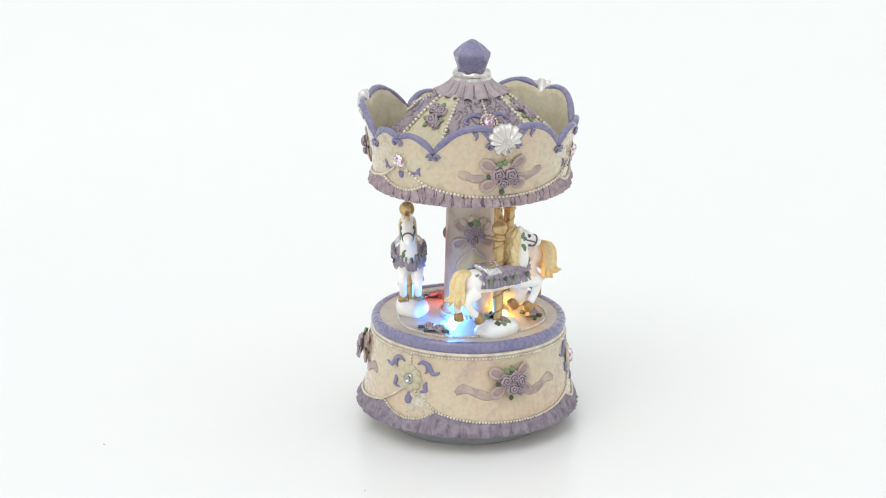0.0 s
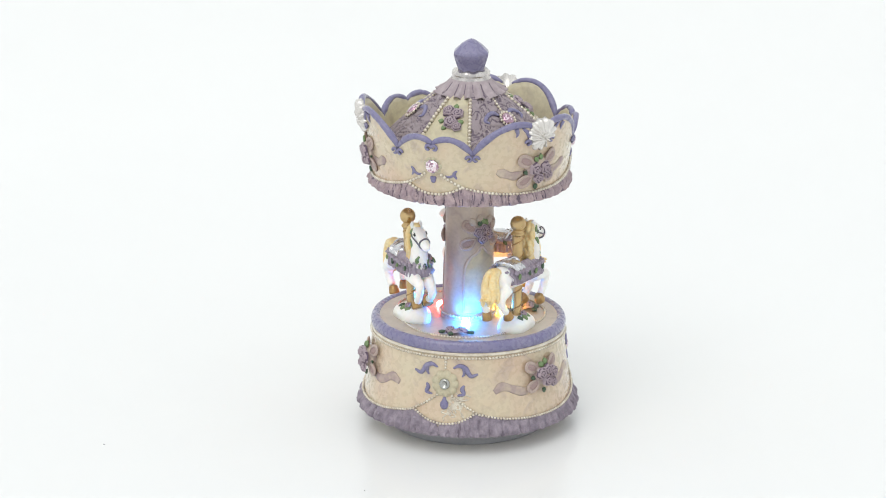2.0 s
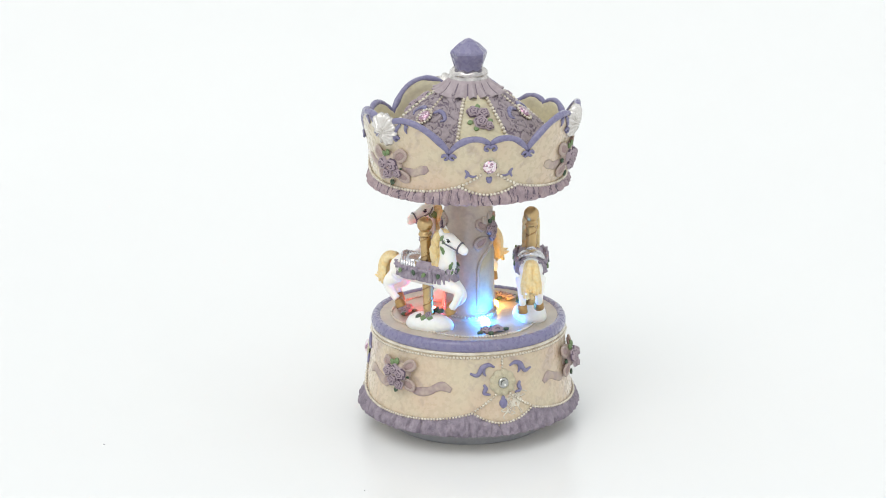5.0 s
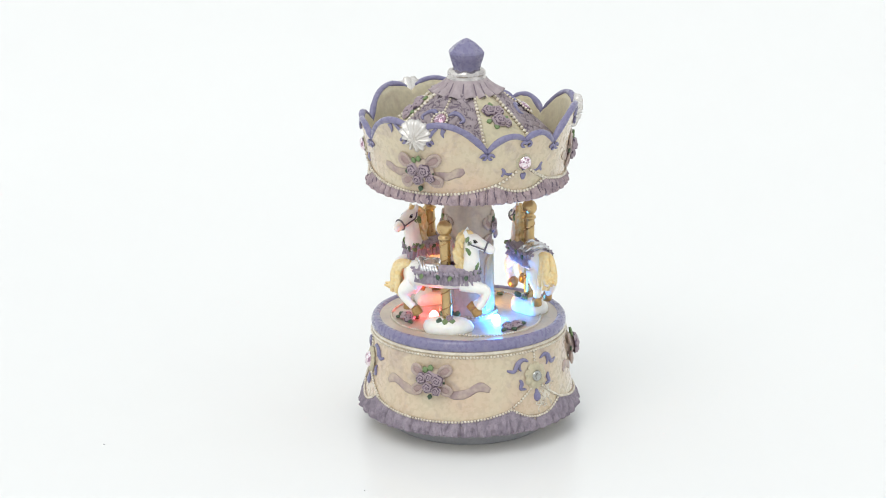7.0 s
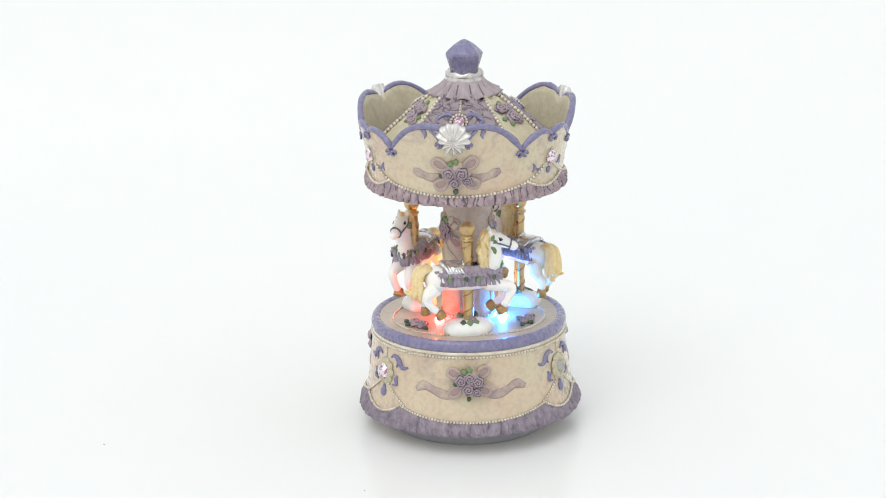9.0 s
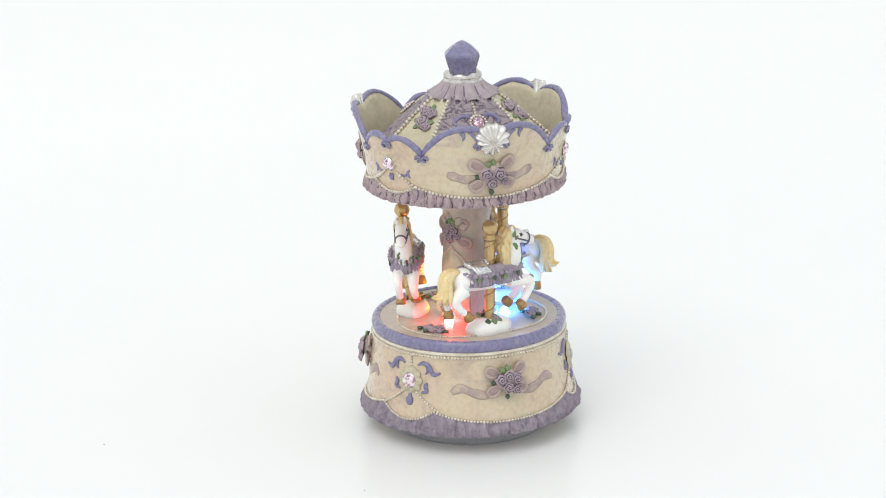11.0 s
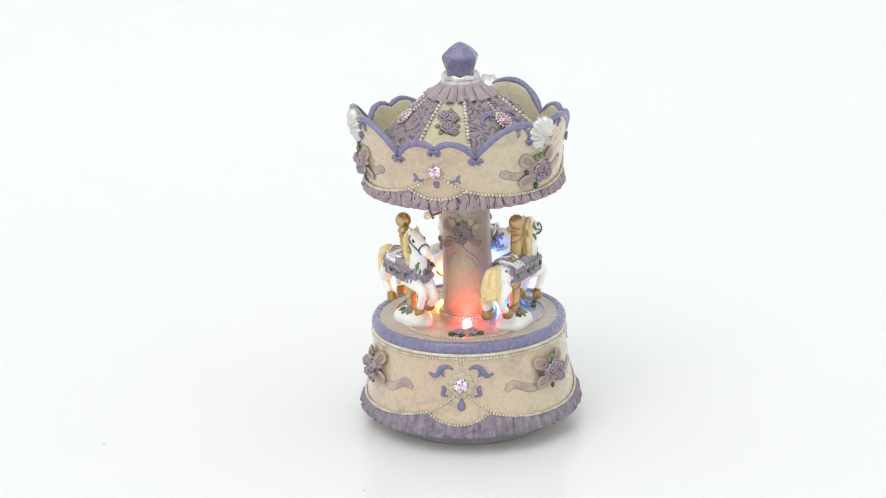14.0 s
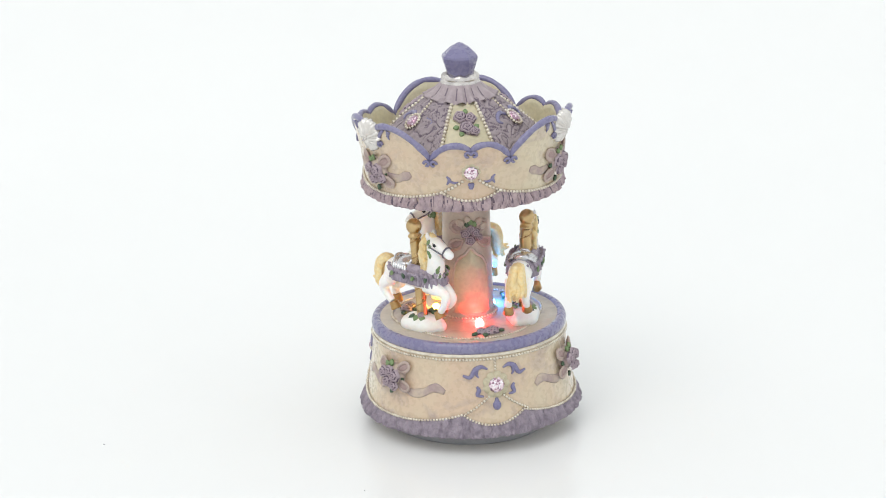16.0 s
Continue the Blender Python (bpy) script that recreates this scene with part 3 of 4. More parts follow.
def canopy_parts():
    thick = 0.0021
    rows = 40

    def warp(a, r, z, i):
        top = rim_height(a)
        if i <= rows:
            zz = 0.1190 + (top - 0.1190) * i / rows
            return radius(WALL, zz), zz
        zz = top + (0.128 - top) * (i - rows - 1) / 8
        return radius(WALL, zz) - thick, zz

    wall = Shape().turned([(0, 0)] * (rows + 10), 360, warp=warp).turned([(0.0434, 0.1195), (0.0443, 0.1188), (0.0443, 0.1195)], 120)
    wall.turned([(0.010, 0.1200), (0.0440, 0.1192)], 96)
    for i in range((rows + 1) * 360, (rows + 9) * 360):
        wall.m[i] = 1
    wall = part("canopy_wall", wall.mesh("canopy_wall", CREAM, CREAM_IN), carousel, None, "scalloped cream resin canopy wall with relief ornament")
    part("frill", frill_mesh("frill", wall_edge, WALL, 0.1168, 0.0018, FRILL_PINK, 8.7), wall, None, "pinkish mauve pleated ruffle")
    g0 = GEMS_HIGH[0]
    for k in range(3):
        for lo, hi in ((-22, 0), (0, 22), (22, 57), (63, 98)):
            pts = [on(WALL, g0 + 120 * k + x, rim_height(g0 + 120 * k + x), -thick * 0.42) for x in np.linspace(lo, hi, 22)]
            part("trim", Shape().tube(pts, [0.0010] + [random.uniform(0.0013, 0.0017) for _ in range(7)] + [0.0010], 10).mesh("trim", LILAC), wall)
    low = Shape()
    beads(low, [on(WALL, a, wall_edge(a), 0.0006) for a in np.linspace(0, 360, 721)], 0.00084)
    for g in GEMS_HIGH:
        for s in (-1, 1):
            beads(low, line_on(WALL, [(g + s * 16.5, 0.1258), (g + s * 11, 0.1280), (g + s * 6, 0.1305), (g + s * 4, 0.1318)], 0.0005)[0], 0.0009)
        beads(low, line_on(WALL, [(g, 0.1315), (g, 0.1305)], 0.0004)[0], 0.0008)
    part("pearl_swag", low.mesh("pearl_swag", PEARL), wall)
    shell = shell_mesh()
    for g in GEMS_HIGH:
        part("medallion", MEDAL_ME, wall, sized(seat(WALL, g, 0.1352), 0.0044))
        part("gem", GEM_ME, wall, sized(seat(WALL, g, 0.1352, 0.0008), 0.0033), "pink cut crystal")
        drop = Shape().ball((0, 0, 0.0002), (0.0013, 0.0016, 0.0009), sub=2).ball((-0.0007, 0.0008, 0.0002), (0.0008, 0.0010, 0.0007), sub=2).ball((0.0007, 0.0008, 0.0002), (0.0008, 0.0010, 0.0007), sub=2)
        part("teardrop", drop.mesh("teardrop", LILAC), wall, seat(WALL, g, 0.1286), "lilac teardrop relief")
        for s in (-1, 1):
            for x, z, sc in ((23.8, 0.1394, 1), (20.2, 0.1394, -1), (1.8, 0.1438, -1)):
                m = seat(WALL, g + s * x, z, 0.0002)
                part("curl", CURL_ME, wall, m @ Matrix.Diagonal((0.0016 * s * sc, 0.0016, 0.0013, 1)))
            m = seat(WALL, g + 60 + s * 7.6, 0.1457, 0.0002)
            part("curl", CURL_ME, wall, m @ Matrix.Diagonal((0.0016 * s, 0.0016, 0.0016, 1)))
            scroll(wall, WALL, [(g + 60 + s * 12, 0.1530), (g + 60 + s * 9, 0.1506), (g + 60 + s * 6.6, 0.1472), (g + 60 + s * 7.4, 0.1448)], [0.0006, 0.0010, 0.0010, 0.0006])
            scroll(wall, WALL, [(g + 60 + s * 15.5, 0.1528), (g + 60 + s * 14.6, 0.1506), (g + 60 + s * 15.2, 0.1488)], [0.0012, 0.0008, 0.0002])
            scroll(wall, WALL, [(g + s * 13.5, 0.1335), (g + s * 12.0, 0.1318), (g + s * 13.4, 0.1296)], [0.0004, 0.0009, 0.0004], 0.0001)
            scroll(wall, WALL, [(g + s * 12.4, 0.1315), (g + s * 9.5, 0.1304), (g + s * 7, 0.1308)], [0.0006, 0.0006, 0.0003], 0.0001)
        part("shell", shell, wall, sized(seat(WALL, g + 60, 0.1484, 0.0004, random.uniform(-7, 7)), 0.0076, 0.0072, 0.0067), "pearly white scallop shell")
        bouquet(wall, WALL, g + 60.6, 0.1326,
                [(-3.2, 0.0008, 0.0029), (3.4, 0.0007, 0.0031), (-0.4, -0.0036, 0.0027), (6.4, -0.0028, 0.0022)],
                [[(-8, -0.001), (-12, -0.0022), (-16, -0.0022), (-21, -0.0008), (-25, 0.0002)], [(8, -0.001), (12, -0.0022), (16, -0.0022), (21, -0.0006), (25, 0.0006)]], 1.15, 0.0026)
    return wall


def roof_parts():
    g0 = GEMS_HIGH[0]
    inner = Shape().turned([(r - 0.0015, z - 0.0015) for r, z in ROOF_LINE], 72)
    roof = part("roof", inner.mesh("roof", CREAM_IN), carousel, None, "domed canopy roof of cream and mauve panels")
    fine_line = [(radius(ROOF_LINE, z), z) for z in np.linspace(0.1318, 0.1600, 90)]

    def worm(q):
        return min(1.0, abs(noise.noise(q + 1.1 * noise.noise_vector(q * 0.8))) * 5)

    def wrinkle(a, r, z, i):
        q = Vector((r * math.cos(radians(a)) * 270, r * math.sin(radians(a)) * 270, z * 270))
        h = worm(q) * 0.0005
        return r + h, z + h

    for g in GEMS_HIGH:
        part("roof_panel", Shape().turned(fine_line, 30, g - 20, g + 20).mesh("roof_panel", CREAM_IN), roof, None, "plain cream roof panel")
        sh = Shape().turned(fine_line, 220, g + 20, g + 100, wrinkle)
        # faces along the lowest worm lines take the darker slot
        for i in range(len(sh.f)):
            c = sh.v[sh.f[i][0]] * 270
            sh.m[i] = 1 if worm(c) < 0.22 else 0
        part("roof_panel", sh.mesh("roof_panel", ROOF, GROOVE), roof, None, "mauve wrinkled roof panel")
        for s in (-20, 20):
            sh = Shape()
            beads(sh, [on(ROOF_LINE, g + s * 1.0, z, 0.0009) for z in np.linspace(0.1584, 0.134, 30)], 0.00105, 1.85)
            part("pearl_string", sh.mesh("pearl_string", PEARL), roof)
        for da, z, s in ((-6.0, 0.1536, 0.0031), (5.6, 0.1530, 0.0029), (0.8, 0.1498, 0.0034), (7.6, 0.1484, 0.0024)):
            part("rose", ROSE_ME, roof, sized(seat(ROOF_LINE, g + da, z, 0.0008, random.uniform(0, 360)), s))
        for da, z, tw in ((1, 0.1548, 0), (8, 0.1500, -70), (-7, 0.1502, 100), (-3, 0.1486, 150)):
            part("leaf", LEAF_ME, roof, sized(seat(ROOF_LINE, g + da, z, 0.0006, tw), 0.0027))
        h = g + 60
        m = seat(ROOF_LINE, h, 0.1500, 0.0009)
        ring = Shape()
        beads(ring, [m @ Vector((0.0036 * math.cos(a), 0.0040 * math.sin(a), 0.0006)) for a in np.linspace(0, 2 * math.pi, 40)], 0.00075)
        beads(ring, [on(ROOF_LINE, h, z, 0.0010) for z in np.linspace(0.1584, 0.1535, 7)], 0.0008)
        part("pearl_string", ring.mesh("pearl_string", PEARL), roof)
        part("gem", ROOF_GEM_ME, roof, sized(m @ pose(0, 0, 0.0003), 0.0030, 0.0035, 0.0028), "dusky pink oval cut crystal")
        for s in (-1, 1):
            scroll(roof, ROOF_LINE, [(h + s * 6, 0.1525), (h + s * 13, 0.1535), (h + s * 20, 0.1528), (h + s * 24, 0.1510), (h + s * 20, 0.1500)], [0.0005, 0.0013, 0.0011, 0.0009, 0.0005], 0.0011)

    def pleat(a, r, z, i):
        t = i / 7
        w = math.sin(radians(a) * 15 + 1.4 * math.sin(radians(a) * 3))
        return r + w * 0.0014 * t + 0.0006 * t * math.sin(radians(a) * 4 + 1), z + w * 0.0011 * t

    sk = Shape().turned([(0.0088, 0.1658), (0.0097, 0.1643), (0.0111, 0.1627), (0.0127, 0.1613), (0.0143, 0.1601), (0.0156, 0.1593), (0.0162, 0.1588), (0.0148, 0.1584)], 510, warp=pleat)
    # pleat bottoms near the neck are darkened: fold shade set in the colour
    for k in range(510):
        a = k * 360 / 510 + 0.35
        if math.sin(radians(a) * 15 + 1.4 * math.sin(radians(a) * 3)) < -0.93:
            for i in range(1, 3 + (k // 30) % 3):
                sk.m[i * 510 + k] = 1
    part("ruffle_collar", sk.mesh("ruffle_collar", SKIRT, GROOVE), roof, None, "dusty mauve gathered collar")
    ring = Shape().turned([(0.0080, 0.1643), (0.0089, 0.1646), (0.0091, 0.1655), (0.0085, 0.1663), (0.0088, 0.1671), (0.0087, 0.1683), (0.0078, 0.1691), (0.0058, 0.1693)], 60,
                          warp=lambda a, r, z, i: (r, z + (0.0004 * math.sin(radians(a) * 8) if i > 5 else 0)))
    part("neck_ring", ring.mesh("neck_ring", NECK), roof, None, "pearly silver neck ring")
    fin = Shape().turned([(0.0057, 0.1677), (0.0060, 0.1688), (0.0070, 0.1716), (0.0081, 0.1750), (0.0085, 0.1767), (0.0082, 0.1777), (0.0046, 0.1811), (0.0015, 0.1830), (0.0002, 0.1834)], 8)
    fin = fin.mesh("finial", LILAC, smooth=False)
    for face in fin.polygons:
        face.use_smooth = face.center.z < 0.1755
    part("finial", fin, roof, None, "faceted lilac finial")
    roof.children[-1].location.z -= 0.0014
    roof.children[-1].modifiers.new("soft", "BEVEL").width = 0.0004
    return roof


# ---- horses on poles ----
MM = 0.001


def V(*p):
    return Vector(p) * MM


def horse_meshes():
    out = {}
    body = Shape()
    body.tube(curve_points([V(-18, 0, 24.5), V(-14, 0, 25.5), V(-6, 0, 24.5), V(3, 0, 24), V(8, 0, 25), V(12.5, 0, 25.5)], 4), [0.0026, 0.0056, 0.0054, 0.0050, 0.0052, 0.0030], 16)
    body.ball(V(-14, 0, 25), (0.0060, 0.0054, 0.0062), sub=3).ball(V(8.5, 0, 25.5), (0.0052, 0.0050, 0.0058), sub=3)
    body.tube(curve_points([V(9.5, 0, 26), V(11.8, 0, 31), V(12.0, 0, 37), V(11.2, 0, 42)], 4), [0.0050, 0.0042, 0.0036, 0.0032], 14)
    body.tube(curve_points([V(10, 0, 43.6), V(13.5, 0, 42.6), V(17.8, 0, 40.4), V(21, 0, 38.8)], 4), [0.0029, 0.0033, 0.0025, 0.0022], 14)
    body.ball(V(21, 0, 38.6), (0.0024, 0.0021, 0.0022), sub=2)
    for s in (-1, 1):
        body.tube([V(10.4, s * 1.6, 45), V(10.0, s * 1.9, 46.8), V(10.3, s * 2.0, 48.6)], [0.0013, 0.0012, 0.0003], 8)
    legs = [([V(-15, -3.2, 22), V(-19.5, -3.6, 18), V(-18.3, -3.8, 14), V(-14.8, -3.8, 10.4)], V(-13.4, -3.8, 8.8), 25),
            ([V(-14, 3.2, 22), V(-16, 3.6, 17), V(-20, 3.8, 14), V(-19.4, 3.8, 10.6)], V(-19.2, 3.8, 8.6), 5),
            ([V(8, -3.0, 23), V(14, -3.3, 21.6), V(19.6, -3.4, 20), V(18.2, -3.4, 15), V(15.6, -3.4, 11.2)], V(14.6, -3.4, 9.6), 30),
            ([V(8, 3.0, 23), V(13, 3.3, 20), V(17.0, 3.4, 16), V(15.6, 3.4, 12.6), V(12.4, 3.4, 10.4)], V(11.0, 3.4, 9.4), 45)]
    for pts, hoof, lean in legs:
        body.tube(curve_points(pts, 4), [0.0040, 0.0030, 0.0022, 0.0018, 0.0018], 12)
    out["horse"] = body.mesh("horse", WHITE)
    out["hooves"] = [(h, lean) for _, h, lean in legs]
    hoof = Shape().turned([(0.0001, 0.0018), (0.0017, 0.0018), (0.0020, 0.0012), (0.0024, -0.0014), (0.0022, -0.0018), (0.0001, -0.0018)], 14)
    out["hoof"] = hoof.mesh("hoof", BRONZE)
    mane = Shape()
    for i in range(15):
        t = i / 14
        x, z = 8.8 - 1.0 * math.sin(t * 3), 44.8 - 13.6 * t
        for s in (-1, -0.5, 0.0, 0.5, 1):
            dx, dz, sweep_out = random.uniform(-0.8, 0.8), random.uniform(-1.0, 0.8), random.uniform(0.0, 1.6)
            flick = random.choice((-1.2, -0.6, 0.4, 1.0))
            pts = curve_points([V(x + 1.6 + dx, s * 1.1, z + 1.4 + dz), V(x - 0.7 + dx, s * 2.2, z + 0.2 + dz), V(x - 0.9 - sweep_out + dx, s * 2.9, z - 1.8 + dz),
                                V(x - 0.2 - sweep_out + dx, s * 3.2, z - 3.4 + dz), V(x + flick - sweep_out + dx, s * 3.3, z - 4.6 - random.uniform(0, 1.2) + dz)], 3)
            mane.tube(pts, [0.0006, 0.0013, 0.0012, 0.0010, 0.0002], 6)
    mane.tube(curve_points([V(13.2, 0.6, 45.2), V(11.6, 0, 46.2), V(9, 0, 45.4)], 3), [0.0006, 0.0014, 0.0016], 8)
    out["mane"] = mane.mesh("mane", GOLDEN)
    tail = Shape()
    for k in range(13):
        u = k / 6 - 1
        out_x, drop = random.uniform(-1.1, 0.9), random.uniform(-1.2, 1.2) + 3.0 * abs(u)
        tail.tube(curve_points([V(-16.2, u * 0.5, 28.6), V(-18.2 + out_x * 0.5, u * 1.1, 31.6 - abs(u) * 0.4), V(-21.6 + out_x, u * 1.8, 31.0 - abs(u) * 0.6),
                                V(-23.2 + out_x, u * 2.6, 26.2), V(-23.0 + out_x, u * 3.4, 21.0 + drop * 0.4), V(-23.8 + out_x * 2, u * 3.9 + random.uniform(-0.6, 0.6), 15.6 + drop)], 4),
                  [0.0013, 0.0016, 0.0018, 0.0018, 0.0017, 0.0006], 7)
    for dy, dz in ((-0.9, 0.0), (0.3, 0.5), (1.2, -0.4)):
        tail.tube(curve_points([V(-22.4, dy * 0.6, 28.0 + dz), V(-23.8, dy, 23.6 + dz), V(-25.6, dy * 1.2, 20.4 + dz), V(-29.0, dy * 1.3, 20.6 + dz * 1.4)], 4), [0.0014, 0.0019, 0.0016, 0.0003], 7)
    tail.v = [v - V(0, 0, 1.3) for v in tail.v]
    out["tail"] = tail.mesh("tail", GOLDEN)

    dense = np.linspace(0, 2 * math.pi, 6001)
    ox, oy = np.sign(np.cos(dense)) * np.abs(np.cos(dense)) ** 0.55, np.sign(np.sin(dense)) * np.abs(np.sin(dense)) ** 0.7
    run = np.concatenate(([0.0], np.cumsum(np.hypot(np.diff(ox) * 15, np.diff(oy) * 7))))

    def around(k, n):
        at = run[-1] * (k % n) / n
        return float(np.interp(at, run, ox)), float(np.interp(at, run, oy)), 2 * math.pi * k / n

    vs, fs = [], []
    n = 240
    lev = [(11.5, 2.6, 31.2, 0), (13.0, 5.0, 30.0, 0.2), (14.2, 6.2, 28.4, 0.6), (14.8, 6.6, 26.8, 0.9), (15.2, 7.0, 25.0, 1.1), (15.6, 7.5, 23.2, 1.3), (15.0, 6.9, 22.8, 1.1), (13.6, 5.6, 25, 0.3)]
    for lx, ly, z, w in lev:
        for k in range(n):
            cx, cy, a = around(k, n)
            ripple = noise.noise((math.cos(a) * 4, math.sin(a) * 4, z * 0.12))
            fold = w * (0.42 * math.sin(a * 34 + 5 * ripple + 2 * math.sin(3 * a)) + 0.8 * ripple + 0.4 * noise.noise((math.cos(a) * 11, math.sin(a) * 11, z * 0.3)))
            vs.append(V((lx + fold) * cx, (ly + fold) * cy, z + (0.5 * fold + 0.7 * w * noise.noise((math.cos(a) * 3, math.sin(a) * 3, 7.0))) - 0.6 * max(0, cx) ** 4))
    for i in range(len(lev) - 1):
        for k in range(n):
            fs.append([i * n + k, i * n + (k + 1) % n, (i + 1) * n + (k + 1) % n, (i + 1) * n + k])
    # low folds switch to the darker mauve, standing in for their shade
    fold_slots = []
    for i in range(len(lev) - 1):
        for k in range(n):
            a = 2 * math.pi * (k + 0.5) / n
            fold_slots.append(1 if 2 < i < 6 and math.sin(a * 34 + 5 * noise.noise((math.cos(a) * 4, math.sin(a) * 4, lev[i][2] * 0.12)) + 2 * math.sin(3 * a)) < -0.9 + 0.3 * noise.noise((k * 0.13, i * 0.6, 4.0)) else 0)
    out["blanket"] = Shape().add(vs, fs, fold_slots).mesh("blanket", BLANKET, FRILL)
    garland, greens = Shape(), Shape()
    for k in range(34):
        cx, cy, a = around(k + 0.5, 34)
        c = V(14.5 * cx, 6.9 * cy, 28.4 - 0.4 * max(0, cx) ** 4 + random.uniform(-0.6, 0.6))
        for _ in range(5):
            w = random.uniform(0, 6.28)
            d = V(1.1 * math.cos(w), 0.5 * random.uniform(-1, 1), 1.1 * math.sin(w))
            garland.tube([c - d * 0.2, c + d * 0.5 + V(0.3 * cx, 0.5 * cy, 0.2), c + d * 1.3 + V(0.5 * cx, 0.8 * cy, 0.1)], [0.0006, 0.0009, 0.0003], 6)
        garland.ball(c, 0.0010, sub=1)
        if k % 3 == 0 or abs(k - 17) > 14:
            m = Matrix.Translation(c + V(0.7 * cx, 1.1 * cy, random.uniform(-0.6, 1.4))) @ pose(0, 0, 0, 80 * (1 if cy < 0 else -1), 0, 0) @ pose(0, 0, 0, 0, 0, random.uniform(120, 240) if cy < 0 else random.uniform(-60, 60))
            greens.add(*LEAF_FORM, slot=k % 2, mat=sized(m, 0.0021, 0.0029))
    for s in (-1, 1):
        for x, z in ((11.4, 41.4), (10.4, 40), (11.8, 39.4), (10.6, 42.6)):
            m = Matrix.Translation(V(x, s * 3.2, z)) @ pose(0, 0, 0, -80 * s, 0, 0) @ pose(0, 0, 0, 0, 0, random.uniform(-70, 70) + (180 if z < 41 else 0))
            greens.add(*LEAF_FORM, slot=1, mat=sized(m, 0.0021, 0.0031))
        for x, z in ((13.2, 31.0), (14.4, 30.2), (14.9, 29.2), (12, 31.6)):
            m = Matrix.Translation(V(x, s * 3.0, z)) @ pose(0, 0, 0, -60 * s, 0, random.uniform(-20, 20)) @ pose(0, 0, 0, 0, 0, random.uniform(-60, 60))
            greens.add(*LEAF_FORM, slot=1, mat=sized(m, 0.0024, 0.0034))
    out["garland"], out["leaves"] = garland.mesh("garland", BLANKET), greens.mesh("leaves", LEAF_DARK, LEAF)
    sad = Shape()
    sad.ball(V(-6.4, 0, 30.6), (0.0056, 0.0056, 0.0024), sub=3)
    sad.tube(curve_points([V(-10.8, -3.2, 31.2), V(-11.8, -1.4, 32.3), V(-11.8, 1.4, 32.3), V(-10.8, 3.2, 31.2)], 5), [0.0009, 0.0014, 0.0009], 8)
    sad.tube(curve_points([V(-2.4, -2.4, 31.4), V(-1.8, 0, 32.8), V(-2.4, 2.4, 31.4)], 5), [0.0007, 0.0011, 0.0007], 8)
    for s in (-1, 1):
        for i in range(6):
            x = -11.0 + 1.35 * i
            sad.tube(curve_points([V(x, s * 1.5, 32.5 - 0.15 * i), V(x + 0.5, s * 3.6, 31.6 - 0.15 * i), V(x + 1.3, s * 5.4, 30.0 - 0.2 * i), V(x + 2.2, s * 6.6, 27.8 - 0.2 * i)], 4), [0.0006, 0.0010, 0.0011, 0.0006], 6)
    out["saddle"] = sad.mesh("saddle", SADDLE)
    br = Shape()
    nose = [V(19.2 + 0.9 * math.cos(a), 2.5 * math.sin(a), 39.6 + 2.5 * math.cos(a)) for a in np.linspace(0, 2 * math.pi, 25)]
    br.tube(nose, 0.00042, 6)
    for s in (-1, 1):
        br.tube(curve_points([V(18.9, s * 2.5, 39.2), V(15.6, s * 3.0, 40.6), V(12.4, s * 3.2, 42.0), V(10.8, s * 2.7, 44.4)], 4), 0.00036, 6)
    out["bridle"] = br.mesh("bridle", BRIDLE)
    out["eye"] = Shape().ball((0, 0, 0), (0.00085, 0.00045, 0.0006), sub=2).tube([V(-1.1, 0, 0.5), V(0, 0, 0.95), V(1.2, 0, 0.4)], 0.00022, 5).mesh("eye", DARK)
    pole = Shape().turned([(0.0001, 1.5 * MM), (0.0023, 1.5 * MM), (0.0023, 1.7 * MM), (0.0025, 0.0437), (0.0026, 0.0448), (0.0031, 0.0450), (0.0032, 0.0455), (0.0029, 0.0460), (0.0024, 0.0464), (0.0022, 0.0469)]
                          + [(0.0036 * math.sin(a), 0.0500 - 0.0037 * math.cos(a)) for a in np.linspace(0.66, 3.13, 18)], 32)
    out["pole"] = pole.mesh("pole", GOLD)
    tw = [Vector((0.00245 * math.cos(t * 31), 0.00245 * math.sin(t * 31), 0.006 + 0.0383 * t)) for t in np.linspace(0, 1, 130)]
    out["wire"] = Shape().tube(tw, 0.00032, 5).mesh("wire", BRONZE)

    def lump(a, r, z, i):
        w = 1 + 0.07 * math.sin(2 * radians(a) + 0.7) + 0.05 * math.sin(5 * radians(a))
        return r * w, z

    mo = Shape().turned([(0.0098, -0.0008), (0.0106, 0.0004), (0.0107, 0.0018), (0.0098, 0.0036), (0.0078, 0.0050), (0.0050, 0.0058), (0.0001, 0.0060)], 48, warp=lump)
    mo.v = [Vector((v.x * 1.04, v.y * 0.76, v.z)) for v in mo.v]
    out["mound"] = mo.mesh("mound", SNOW)
    return out


HORSE = horse_meshes()


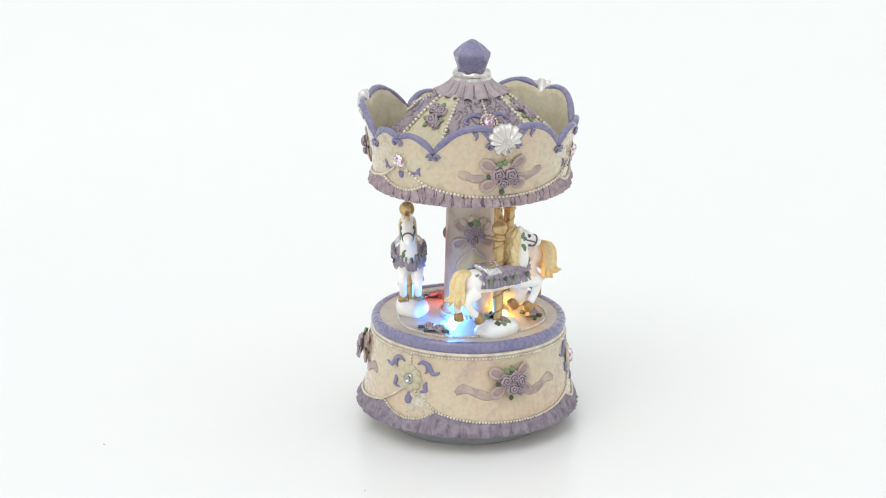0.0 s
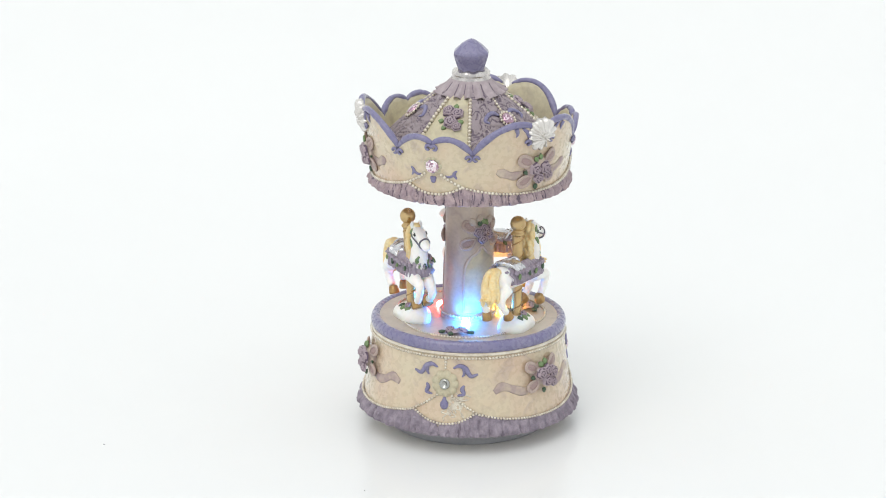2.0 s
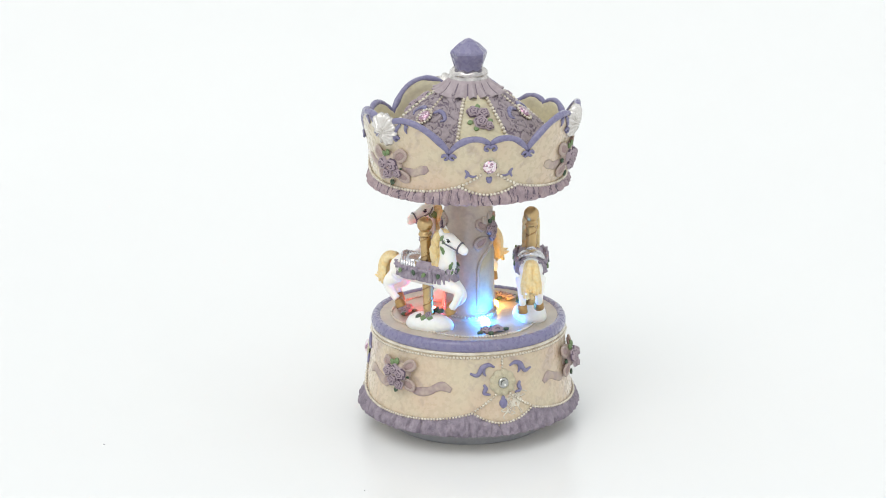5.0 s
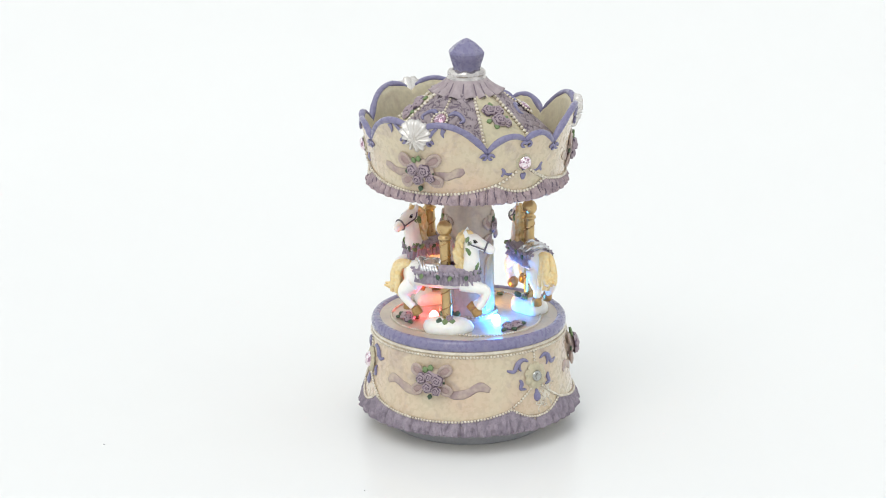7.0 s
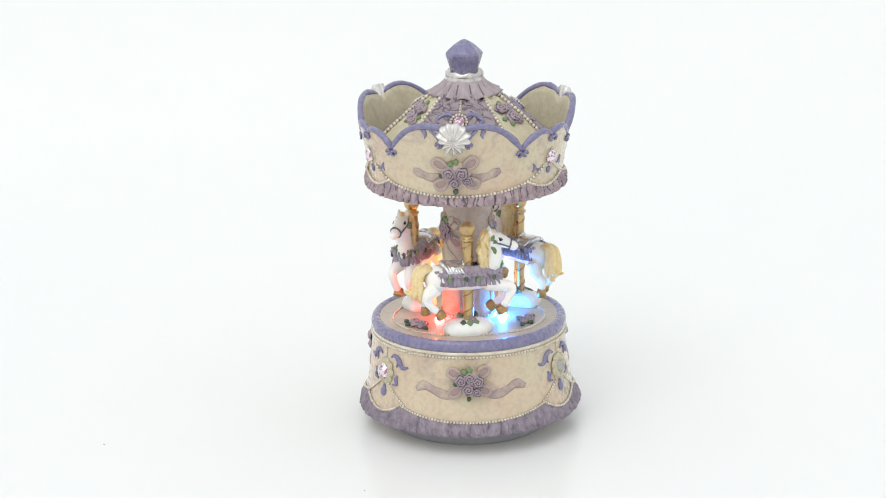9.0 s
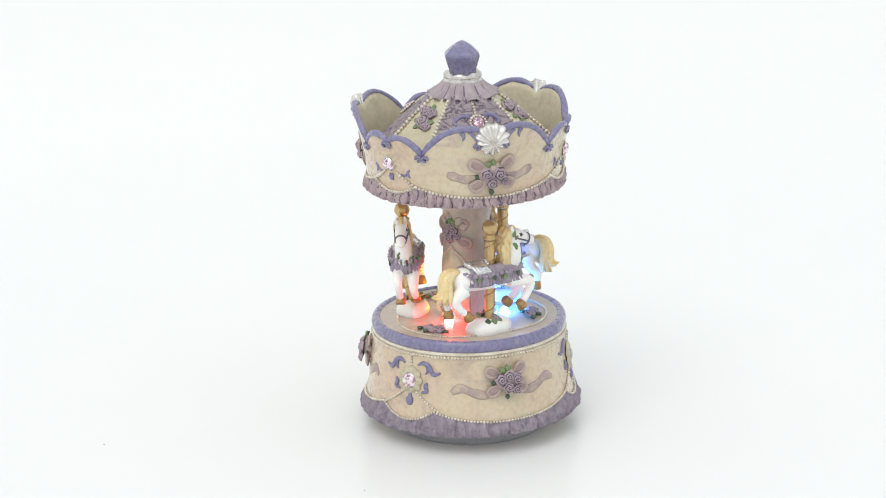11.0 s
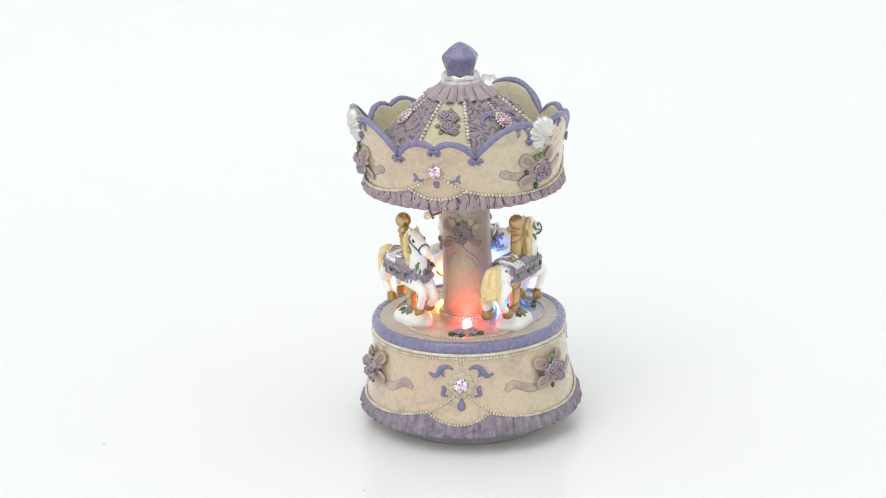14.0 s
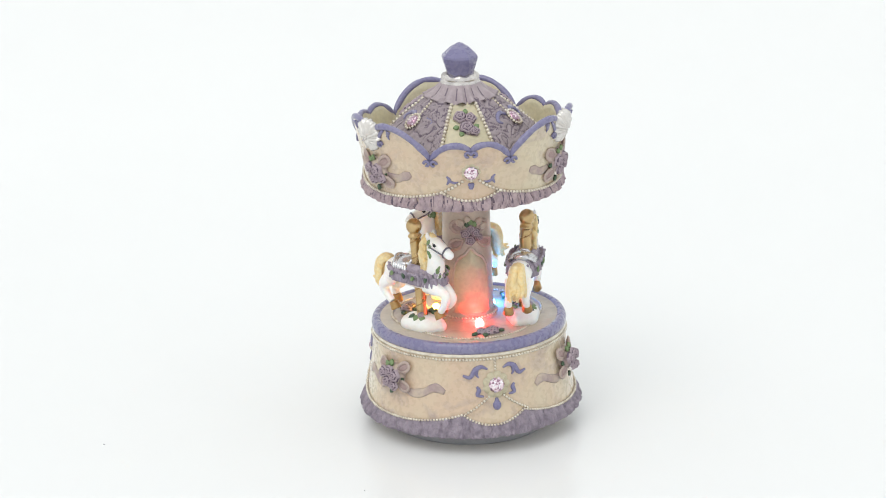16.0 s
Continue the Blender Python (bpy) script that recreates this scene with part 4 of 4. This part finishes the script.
def horse(a, r, rise, lean):
    """A horse on its pole at the angle a and radius r on the deck, heading counter-clockwise, leaning outward by some degrees."""
    spot = Matrix.Translation((r * math.cos(radians(a)), r * math.sin(radians(a)), 0.0524)) @ pose(0, 0, 0, 0, 0, a + 98)
    mound = part("mound", HORSE["mound"], carousel, spot, "smooth white mound under a horse")
    for k, (x, y, tw) in enumerate(((2.6, -2.6, 200), (-2.6, -3.0, 160), (0, -3.4, 180), (3, 2.6, -20), (-3, 2, 20), (0.6, 3.4, 0))):
        part("leaf", LEAF_DARK_ME if k % 2 else LEAF_ME, mound, sized(pose(x * MM, y * MM, 6.2 * MM, -25 if y < 0 else 25, 0, tw), 0.0034), "small green leaf")
    for x, y in ((1.5, -3.2), (-1.6, 3.2)):
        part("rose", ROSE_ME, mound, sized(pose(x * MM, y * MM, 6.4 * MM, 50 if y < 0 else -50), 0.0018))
    at = spot.translation.copy()
    spot = Matrix.Translation(at) @ Matrix.Rotation(radians(lean), 4, (-math.sin(radians(a)), math.cos(radians(a)), 0)) @ Matrix.Translation(-at) @ spot
    pole = part("pole", HORSE["pole"], carousel, spot @ pose(0, 0, -0.0007), "antique gold pole with ball top")
    part("wire", HORSE["wire"], pole)
    body = part("horse", HORSE["horse"], carousel, spot @ pose(0, 0, rise), "white prancing carousel horse with golden mane and lilac blanket")
    mod = body.modifiers.new("blend", "REMESH")
    mod.mode, mod.voxel_size, mod.use_smooth_shade = "VOXEL", 0.00045, True
    sm = body.modifiers.new("soft", "SMOOTH")
    sm.factor, sm.iterations = 0.5, 7
    for key, label in (("mane", "golden yellow mane"), ("tail", "golden yellow curling tail"), ("blanket", "lilac ruffled saddle blanket"), ("garland", "mauve flower garland"),
                       ("leaves", "green leaves"), ("saddle", "silver ribbed saddle"), ("bridle", "thin grey bridle")):
        part(key, HORSE[key], body, None, label)
    for s in (-1, 1):
        part("eye", HORSE["eye"], body, pose(14.6 * MM, s * 2.85 * MM, 42.9 * MM, 0, 25, 0))
    for h, lean in HORSE["hooves"]:
        part("hoof", HORSE["hoof"], body, sized(Matrix.Translation(h) @ pose(0, 0, 0, 0, -lean, 0), 1.06), "bronze hoof")


def lights():
    for a, m, colour in ((-115.0, LED_BLUE, "blue"), (121.0, LED_RED, "pinkish red"), (-10.0, LED_YELLOW, "amber")):
        led = Shape().turned([(0.0020, 0.0), (0.0020, 0.0010), (0.0017, 0.0019), (0.0010, 0.0026), (0.0001, 0.0029)], 20)
        part("light_bulb", led.mesh("light_bulb", m), carousel, Matrix.Translation((0.0168 * math.cos(radians(a)), 0.0168 * math.sin(radians(a)), 0.0521)), "small glowing " + colour + " light bulb in the deck")


foot_and_drum()
deck_parts()
column_parts()
canopy = [canopy_parts(), roof_parts()]
for angle, reach, rise, lean in ((-61.5, 0.0290, 0.0010, 0.3), (174.8, 0.0268, 0.0014, 3.2), (53.0, 0.0270, 0.0004, 4.2)):
    horse(angle, reach, rise, lean)
lights()


# ---- specks of dust on the table ----
def speck(x, y, s):
    sh = Shape().ball((0, 0, s * 0.3), (s, s * 0.7, s * 0.35), sub=1)
    ob = new("dust_speck", sh.mesh("dust_speck", BRIDLE))
    ob.location = (x, y, 0)
    tagged(ob, "tiny dark speck of dust on the white table", "dust", "specks on the table")


speck(-0.1688, -0.0350, 0.0005)
speck(-0.0463, -0.0902, 0.0004)


def motions():
    rows = []
    for k in range(17):
        turn = 10.5868 * k - 0.036986 * (k - 8) ** 2 - 0.001743 * (k - 8) ** 3
        rows.append((float(k), Matrix.Translation((0, 0, LIFT)) @ pose(0, 0, 0, 0, 0, turn) @ TILT))
    walk(carousel, rows)
    for piece in canopy:      # the loose canopy sinks and shifts slightly on its thread
        walk(piece, [(t, pose(x, y, z)) for t, x, y, z in ((0.0, -0.0003, 0.0, 0.0), (6.0, 0.0, 0.0002, 0.0), (9.0, 0.0, 0.0003, -0.0004), (12.0, 0.0004, 0.0005, -0.0010), (SECONDS, 0.0009, 0.0002, -0.0012))])


motions()
